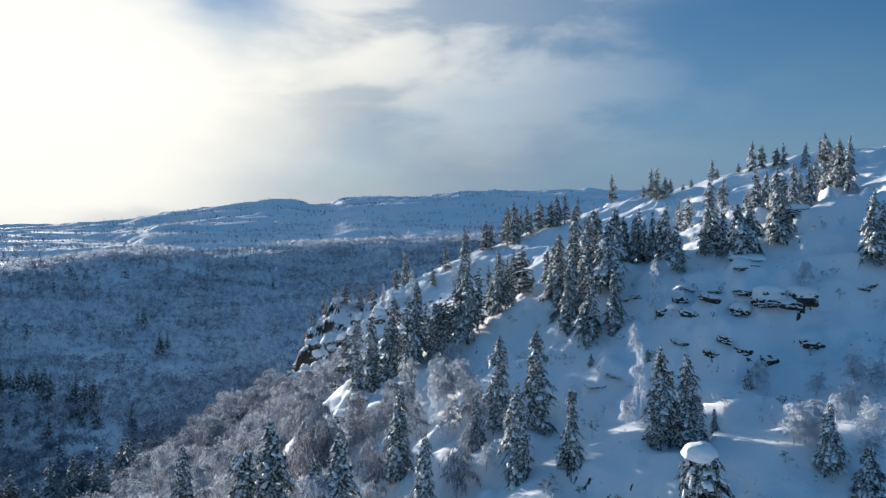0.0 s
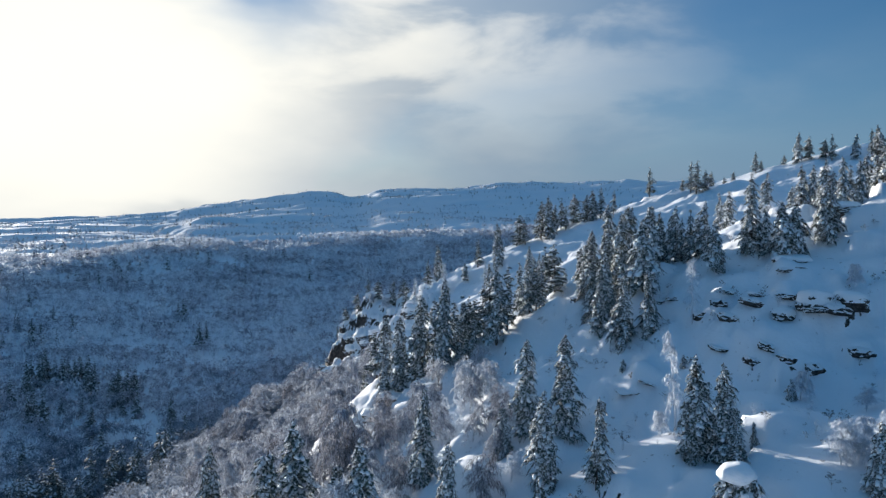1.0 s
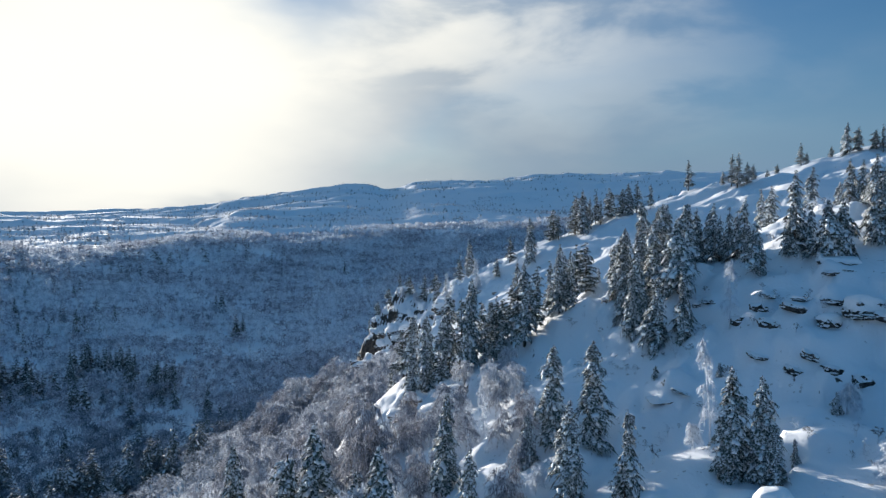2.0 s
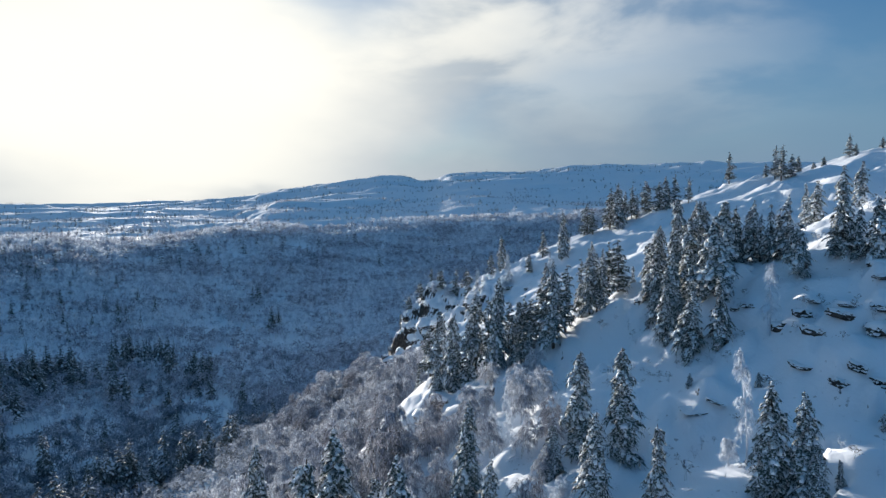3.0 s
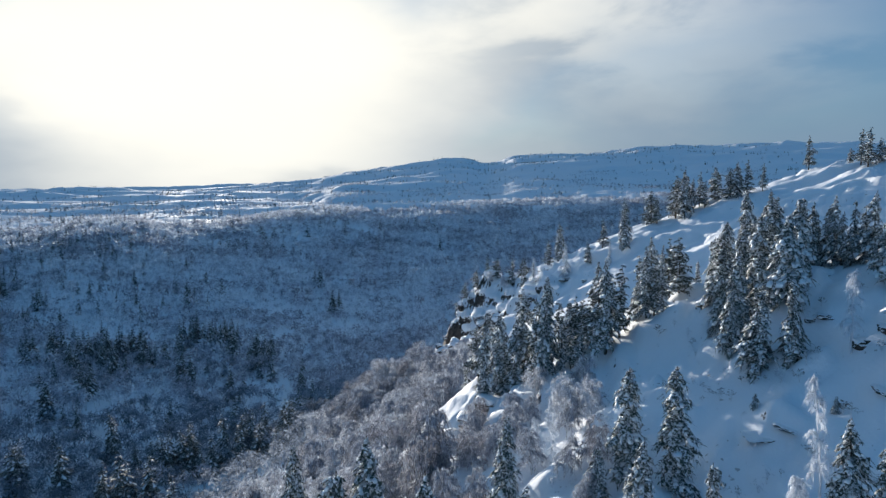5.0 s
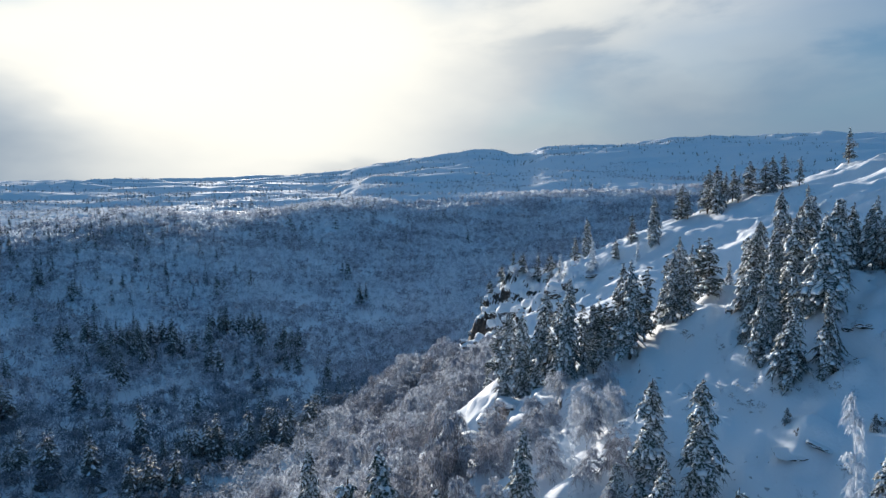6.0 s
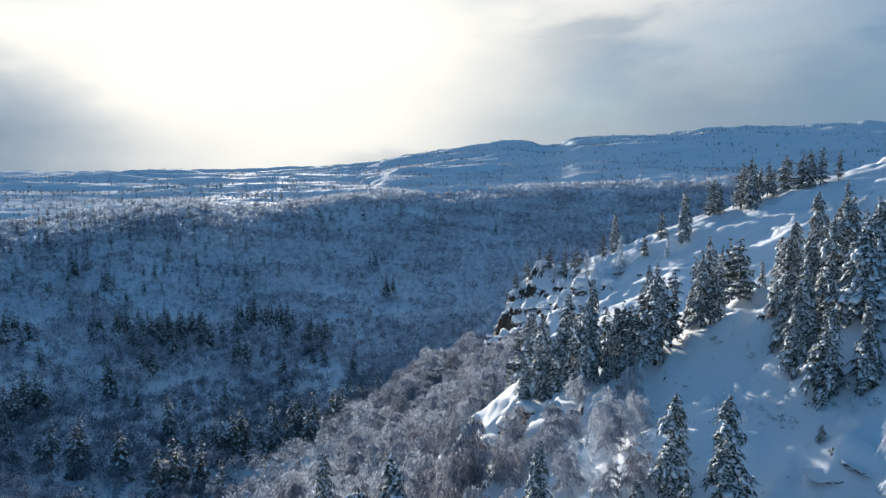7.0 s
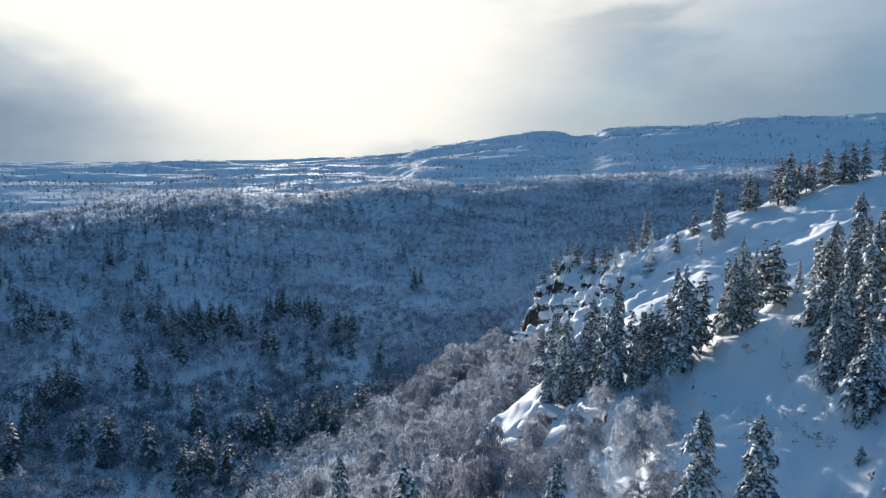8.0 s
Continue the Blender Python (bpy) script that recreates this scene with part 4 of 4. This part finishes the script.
def far_woods():
    rng = random.Random(51)
    near_bushes = [bush_template(60 + i, 6, 120, 1.5, 0.8) for i in range(8)]
    foot_bushes = [bush_template(160 + i, 7, 190, 1.1, 0.7) for i in range(6)]
    far_bushes = [bush_template(90 + i, 6, 56, 2.6, 1.0) for i in range(6)]
    firs = [fir_template(70 + i, 14, 8, 0.22) for i in range(6)]
    lean = [fir_template(80 + i, 6, 6, 0.36) for i in range(4)]

    def bearing(x, y):
        return np.degrees(np.arctan2(-x, y))

    def open_snow(x, y):
        return np.max([np.exp(-(((x - a) / 11) ** 2) - ((y - b) / 6) ** 2) for a, b in CLEARINGS], axis=0)

    def grove(x, y):
        return np.max([np.exp(-(((x - a) / (2 + many)) ** 2) - ((y - b) / (1.5 + many)) ** 2) for many, places in GROVES.items() for a, b in places], axis=0)

    def hill_side(x, y, z):
        return ((z > -8) & (x > -45) & (y < 180)) | ((z > -12) & (x > -30) & (y < 250))

    def clear(x, y):
        return ripple(x / 44, y / 22, 45) + 0.8 * ripple(x / 15, y / 9, 46)

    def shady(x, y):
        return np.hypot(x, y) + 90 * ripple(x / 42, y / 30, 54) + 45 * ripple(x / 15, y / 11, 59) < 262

    def wood(x, y, z, dice):
        b, r = bearing(x, y), np.hypot(x, y)
        inside = (b > -12) & (b < 78) & (r > 100) & (r + 85 * ripple(x / 60, y / 45, 57) + 40 * ripple(x / 22, y / 17, 58) < 455 + 7 * np.maximum(0, 26 - b) + 190 * dice**3) & ~birch_zone(x, y, z) & ~hill_side(x, y, z)
        return inside & ((grove(x, y) < 0.35) | (dice < 0.25)) & (open_snow(x, y) + 0.35 * ripple(x / 7, y / 5, 63) < 0.42) & ((clear(x, y) > np.where(shady(x, y), -0.02, -0.20)) | (dice < 0.07))

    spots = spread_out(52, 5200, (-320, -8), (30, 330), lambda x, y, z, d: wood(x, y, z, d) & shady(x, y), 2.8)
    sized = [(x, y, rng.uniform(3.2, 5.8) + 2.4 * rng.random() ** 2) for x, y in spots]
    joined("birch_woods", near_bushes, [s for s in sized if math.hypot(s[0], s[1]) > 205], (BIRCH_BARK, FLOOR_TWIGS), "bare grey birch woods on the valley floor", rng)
    # nearest woods: the valley's shade is put into the twig colour
    joined("birch_woods", foot_bushes, [s for s in sized if math.hypot(s[0], s[1]) <= 205], (BIRCH_BARK, FOOT_TWIGS), "bare frosted birches below the hill, darkened for valley shade", rng)
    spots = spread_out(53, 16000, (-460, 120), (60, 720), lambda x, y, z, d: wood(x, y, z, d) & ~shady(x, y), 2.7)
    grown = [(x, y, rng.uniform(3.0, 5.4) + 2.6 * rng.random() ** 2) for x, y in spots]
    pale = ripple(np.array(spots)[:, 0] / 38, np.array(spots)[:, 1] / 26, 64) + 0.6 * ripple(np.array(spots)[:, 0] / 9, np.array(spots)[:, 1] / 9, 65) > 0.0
    # besides the rime, the light twig colour stands in for haze
    joined("frosted_birch_woods", far_bushes, [g for g, w in zip(grown, pale) if w], (BIRCH_BARK, FAR_TWIGS), "frosted birch woods on the far valley side, paled for haze", rng)
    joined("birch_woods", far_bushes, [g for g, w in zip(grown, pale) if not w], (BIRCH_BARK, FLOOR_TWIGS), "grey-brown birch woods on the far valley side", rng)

    def scrub(x, y, z, dice):
        b, r = bearing(x, y), np.hypot(x, y)
        return (b > -14) & (b < 60) & (r > 430) & (r < 1100) & (ripple(x / 70, y / 50, 52) + 0.5 * ripple(x / 24, y / 20, 53) > -0.10 + 0.0006 * (r - 430))

    spots = spread_out(54, 5200, (-800, 260), (200, 1100), scrub, 3.6)
    joined("fell_scrub", far_bushes, [(x, y, rng.uniform(1.8, 4.0)) for x, y in spots], (BIRCH_BARK, FLOOR_TWIGS), "frosted scrub on the open fell", rng)

    def lone_spruce(x, y, z, dice):
        b, r = bearing(x, y), np.hypot(x, y)
        return (b > 3) & (b < 78) & (r > 110) & (r < 560) & ~hill_side(x, y, z) & ~birch_zone(x, y, z) & ~on_crag(x, y) & (dice < 0.45 + 0.45 * (r > 300))

    spots = [(x, y, rng.uniform(5.0, 9.5)) for x, y in spread_out(55, 400, (-420, -15), (40, 540), lone_spruce, 6.0)]
    for many, places in GROVES.items():
        for a, b in places:
            for i in range(many + 1):
                spots.append((a + rng.gauss(0, 0.7 * many), b + rng.gauss(0, 0.5 * many), rng.uniform(8.0, 12.5)))
    joined("valley_spruces", firs, spots, (FAR_NEEDLES, SNOW), "groups of dark snowy spruces in the valley", rng)

    def plateau(x, y, z, dice):
        b, r = bearing(x, y), np.hypot(x, y)
        g = ripple(x / 120, y / 60, 48) + 0.5 * ripple(x / 40, y / 30, 49)
        rim = ((r < 660) & (b > 22)) | ((r < 1100) & (b > 38) & (z > 6))
        return (b > -14) & (b < 75) & (r > 430) & (r < 1700) & ((g > np.where(rim, -0.08, 0.36)) | (dice < np.where(b > 20, 0.12, 0.10)))

    spots = spread_out(56, 3600, (-1500, 300), (100, 1700), plateau, 4.0)
    joined("plateau_trees", lean, [(x, y, rng.uniform(5.5, 10.5) if math.hypot(x, y) < 620 else rng.uniform(3.0, 6.5)) for x, y in spots], (FAR_NEEDLES, SNOW), "scattered dark trees on the snowy fells", rng)


thicket()
far_woods()

# a few birches among the rocks on the near slope
rng = random.Random(43)
spots = spread_out(43, 36, (-12, 2.5), (43, 68), lambda x, y, z, d: ripple(x / 5, y / 5, 62) > -0.15, 1.3)
stand(BIRCHES, [(x, y, rng.uniform(2.2, 4.5), rng.randrange(5)) for x, y in spots], rng)

# ---- rocks: dark gneiss with rounded caps of snow ----
def crag(name, seed, sx, sy, sz, label, cap=1.0, group="rocks in the snow", square=0.6, cover=0.5):
    """An angular block sunk in the slope, with a pillow of snow on top."""
    rng = random.Random(seed)
    off = Vector((rng.uniform(-50, 50), rng.uniform(-50, 50), seed * 3.7))
    thing = new(name)
    tagged(thing, label, "rock", group)
    bm = bmesh.new()
    bmesh.ops.create_icosphere(bm, subdivisions=3 if max(sx, sy) < 1.3 else 4, radius=1.0)
    for v in bm.verts:
        d = v.co.normalized()
        box = 1.0 / max(abs(d.x), abs(d.y), abs(d.z)) ** square
        chips = 0.16 * noise.noise(d * 1.4 + off) + 0.10 * noise.noise(d * 3.3 + off) + 0.05 * noise.noise(d * 8 + off)
        crack = -0.10 * max(0, 0.12 - abs(noise.noise(d * 2.2 - off))) / 0.12
        v.co = Vector((d.x * sx, d.y * sy, d.z * sz)) * (box * (0.9 + chips + crack))
    me = bpy.data.meshes.new("rock_face")
    bm.to_mesh(me)
    me.materials.append(ROCK)
    part("rock_face", me, thing)
    if cap:
        for v in list(bm.verts):
            d = v.co
            v.co = Vector((d.x * 1.05, d.y * 1.05, d.z * 1.0 + cap * sz * 0.16 * max(0, d.z / sz) ** 0.5 + 0.1))
        bmesh.ops.bisect_plane(bm, geom=bm.verts[:] + bm.edges[:] + bm.faces[:], plane_co=(0, 0, sz * cover), plane_no=(0, 0.10, -1), clear_outer=True)
        bmesh.ops.smooth_vert(bm, verts=bm.verts[:], factor=0.5, use_axis_x=True, use_axis_y=True, use_axis_z=True)
        bmesh.ops.smooth_vert(bm, verts=bm.verts[:], factor=0.5, use_axis_x=True, use_axis_y=True, use_axis_z=True)
        bmesh.ops.smooth_vert(bm, verts=bm.verts[:], factor=0.5, use_axis_x=True, use_axis_y=True, use_axis_z=True)
        for v in bm.verts:
            v.co.z += 0.10 * sz * cap * noise.noise(v.co * (0.9 / max(sx, 0.5)) + off)
        me = bpy.data.meshes.new("snow_cap")
        bm.to_mesh(me)
        me.polygons.foreach_set("use_smooth", np.ones(len(me.polygons), bool))
        me.materials.append(SNOW)
        part("snow_cap", me, thing, "rounded cap of fresh snow")
    bm.free()
    return thing


def set_rock(seed, x, y, sx, sy, sz, turn, sink, label, cap=1.0, cover=0.5, tilt=0.0):
    t = crag("rock", seed, sx, sy, sz, label, cap, cover=cover)
    t.matrix_basis = Matrix.Translation((x, y, height_at(x, y) + sz * (1 - sink) - sz * 0.55)) @ Euler((tilt, tilt * math.sin(seed), radians(turn))).to_matrix().to_4x4()
    return t


BLOCK = "grey boulder capped with rounded snow"
CLIFF = "broken cliff of dark rock patched with snow"
# ledges on the open slope: broken blocks flush with the snow above them
def ledge(seed, x, y, wide, tall, label="dark brown rock showing under the snow"):
    """Blocks side by side under the lip of a snow-covered brow."""
    rng = random.Random(seed)
    k = 1 if wide < 1.7 else 2
    for i in range(k):
        px = x + ((i + 0.5) / k - 0.5) * wide * 0.85
        py = y + 0.3 * math.sin((px - x) * 2.1 + y)
        sx, sz = wide / k * rng.uniform(0.5, 0.72), tall * rng.uniform(0.30, 0.46)
        t = crag("rock", seed * 10 + i, sx, 0.75, sz, label, 0)
        t.matrix_basis = Matrix.Translation((px, py + rng.uniform(0.58, 0.76), height_at(px, py + 0.6) - sz * 1.02 - 0.05)) @ Euler((rng.uniform(-0.1, 0.15), rng.uniform(-0.3, 0.3), rng.uniform(-0.35, 0.35))).to_matrix().to_4x4()


for i, (x, y, wide, drop) in enumerate(LEDGES):
    ledge(111 + i, x, y, wide, drop)
set_rock(120, 5.4, 75.6, 1.0, 0.9, 0.9, 20, 0.45, BLOCK, 0.9)
set_rock(121, 19.0, 67.5, 1.5, 1.2, 0.8, 0, 0.65, BLOCK, 1.0)
set_rock(122, 11.2, 69.5, 1.0, 0.9, 0.6, 40, 0.65, BLOCK, 1.0)
set_rock(123, 33.0, 61.5, 1.5, 1.1, 0.7, 5, 0.7, BLOCK, 1.1)
set_rock(124, 36.5, 56.0, 0.9, 0.8, 0.5, 5, 0.65, BLOCK, 1.1)
set_rock(125, 27.0, 58.0, 1.7, 1.2, 0.7, -5, 0.7, BLOCK, 1.1)
set_rock(126, 25.4, 50.8, 1.35, 1.0, 0.75, 10, 0.8, "boulder under a thick rounded snow pillow", 1.5, cover=0.1)
set_rock(127, 27.7, 50.4, 1.25, 1.0, 0.70, -15, 0.8, "boulder under a thick rounded snow pillow", 1.5, cover=0.1)
set_rock(128, 23.6, 51.6, 0.9, 0.8, 0.5, 25, 0.6, BLOCK, 1.4, cover=0.2)
# bare rock in the cliff at the end of the spur: place, half width, half height
BARE_ROCK = [
    (-30.2, 158.4, 2.3, 1.3), (-26.4, 152.4, 1.8, 1.1), (-13.3, 137.2, 1.6, 1.0), (-34.1, 148.4, 1.3, 0.8), (-32.2, 150.5, 1.2, 0.9),
    (-29.0, 144.0, 1.0, 0.7), (-36.2, 152.9, 0.8, 0.8), (-23.8, 149.7, 0.9, 1.2), (-19.9, 137.0, 1.0, 1.3), (-15.6, 139.9, 0.8, 0.8),
    (-6.1, 136.8, 1.7, 0.4), (-2.4, 133.4, 0.7, 0.4), (-8.6, 137.7, 0.9, 0.4), (-37.4, 164.5, 1.1, 0.7), (-21.0, 146.0, 1.1, 0.9),
]
rng = random.Random(9)
for i, (x, y, wide, tall) in enumerate(BARE_ROCK):
    t = crag("rock", 140 + i, wide, 1.1, tall, CLIFF, 0)
    t.matrix_basis = Matrix.Translation((x + 0.1, y + 0.45, height_at(x, y) + 0.1 * tall)) @ Euler((rng.uniform(-0.25, 0.1), rng.uniform(-0.3, 0.2), rng.uniform(-0.7, -0.2))).to_matrix().to_4x4()
for i in range(20):
    u, v = 46 * ((i + 0.5) / 20) ** 0.85, rng.uniform(-1.5, 8.5)
    x, y = CLIFF_A[0] + CLIFF_WAY[0] * u - CLIFF_WAY[1] * v, CLIFF_A[1] + CLIFF_WAY[1] * u + CLIFF_WAY[0] * v
    set_rock(200 + i, x, y, rng.uniform(0.9, 2.4), rng.uniform(0.9, 1.8), rng.uniform(0.8, 1.8), rng.uniform(-60, 10), 0.86, "snow-capped block of dark rock in the cliff", 1.3, cover=0.05, tilt=rng.uniform(-0.35, 0.25))
for i in range(7):
    set_rock(180 + i, -20.5 + 1.9 * i, 73.4 + rng.uniform(-1.2, 1.2), rng.uniform(0.9, 1.9), rng.uniform(0.8, 1.3), rng.uniform(0.7, 1.3), rng.uniform(-40, 40), 0.6, "rock at the foot of a snowy outcrop", 0.9)

# shrubs that stick out of the snow
rng = random.Random(77)
spots = spread_out(77, 320, (-4, 40), (34, 76), lambda x, y, z, d: ripple(x / 6, y / 4.5, 61) > 0.12, 0.55)
stand(SHRUBS, [(x, y, rng.uniform(0.3, 1.0) + 0.4 * rng.random() ** 3, rng.choice((0, 0, 1, 2, 2))) for x, y in spots], rng)

stand(RIMED[1:2], [(19.4, 35.9, 1.7, 0), (20.4, 35.3, 1.5, 0), (23.3, 35.2, 2.1, 0), (24.2, 38.6, 1.9, 0), (28.0, 41.5, 1.8, 0), (24.6, 42.8, 1.6, 0)], rng)
stand(LIGHT_SPRUCES[5:6], [(21.4, 45.6, 1.4, 0), (16.2, 51.5, 1.1, 0), (12.2, 53.6, 1.0, 0)], rng)

# the first of each kind of tree has served as a pattern only
for proto in PROTOS:
    for o in (*proto.children_recursive, proto):
        bpy.data.objects.remove(o)
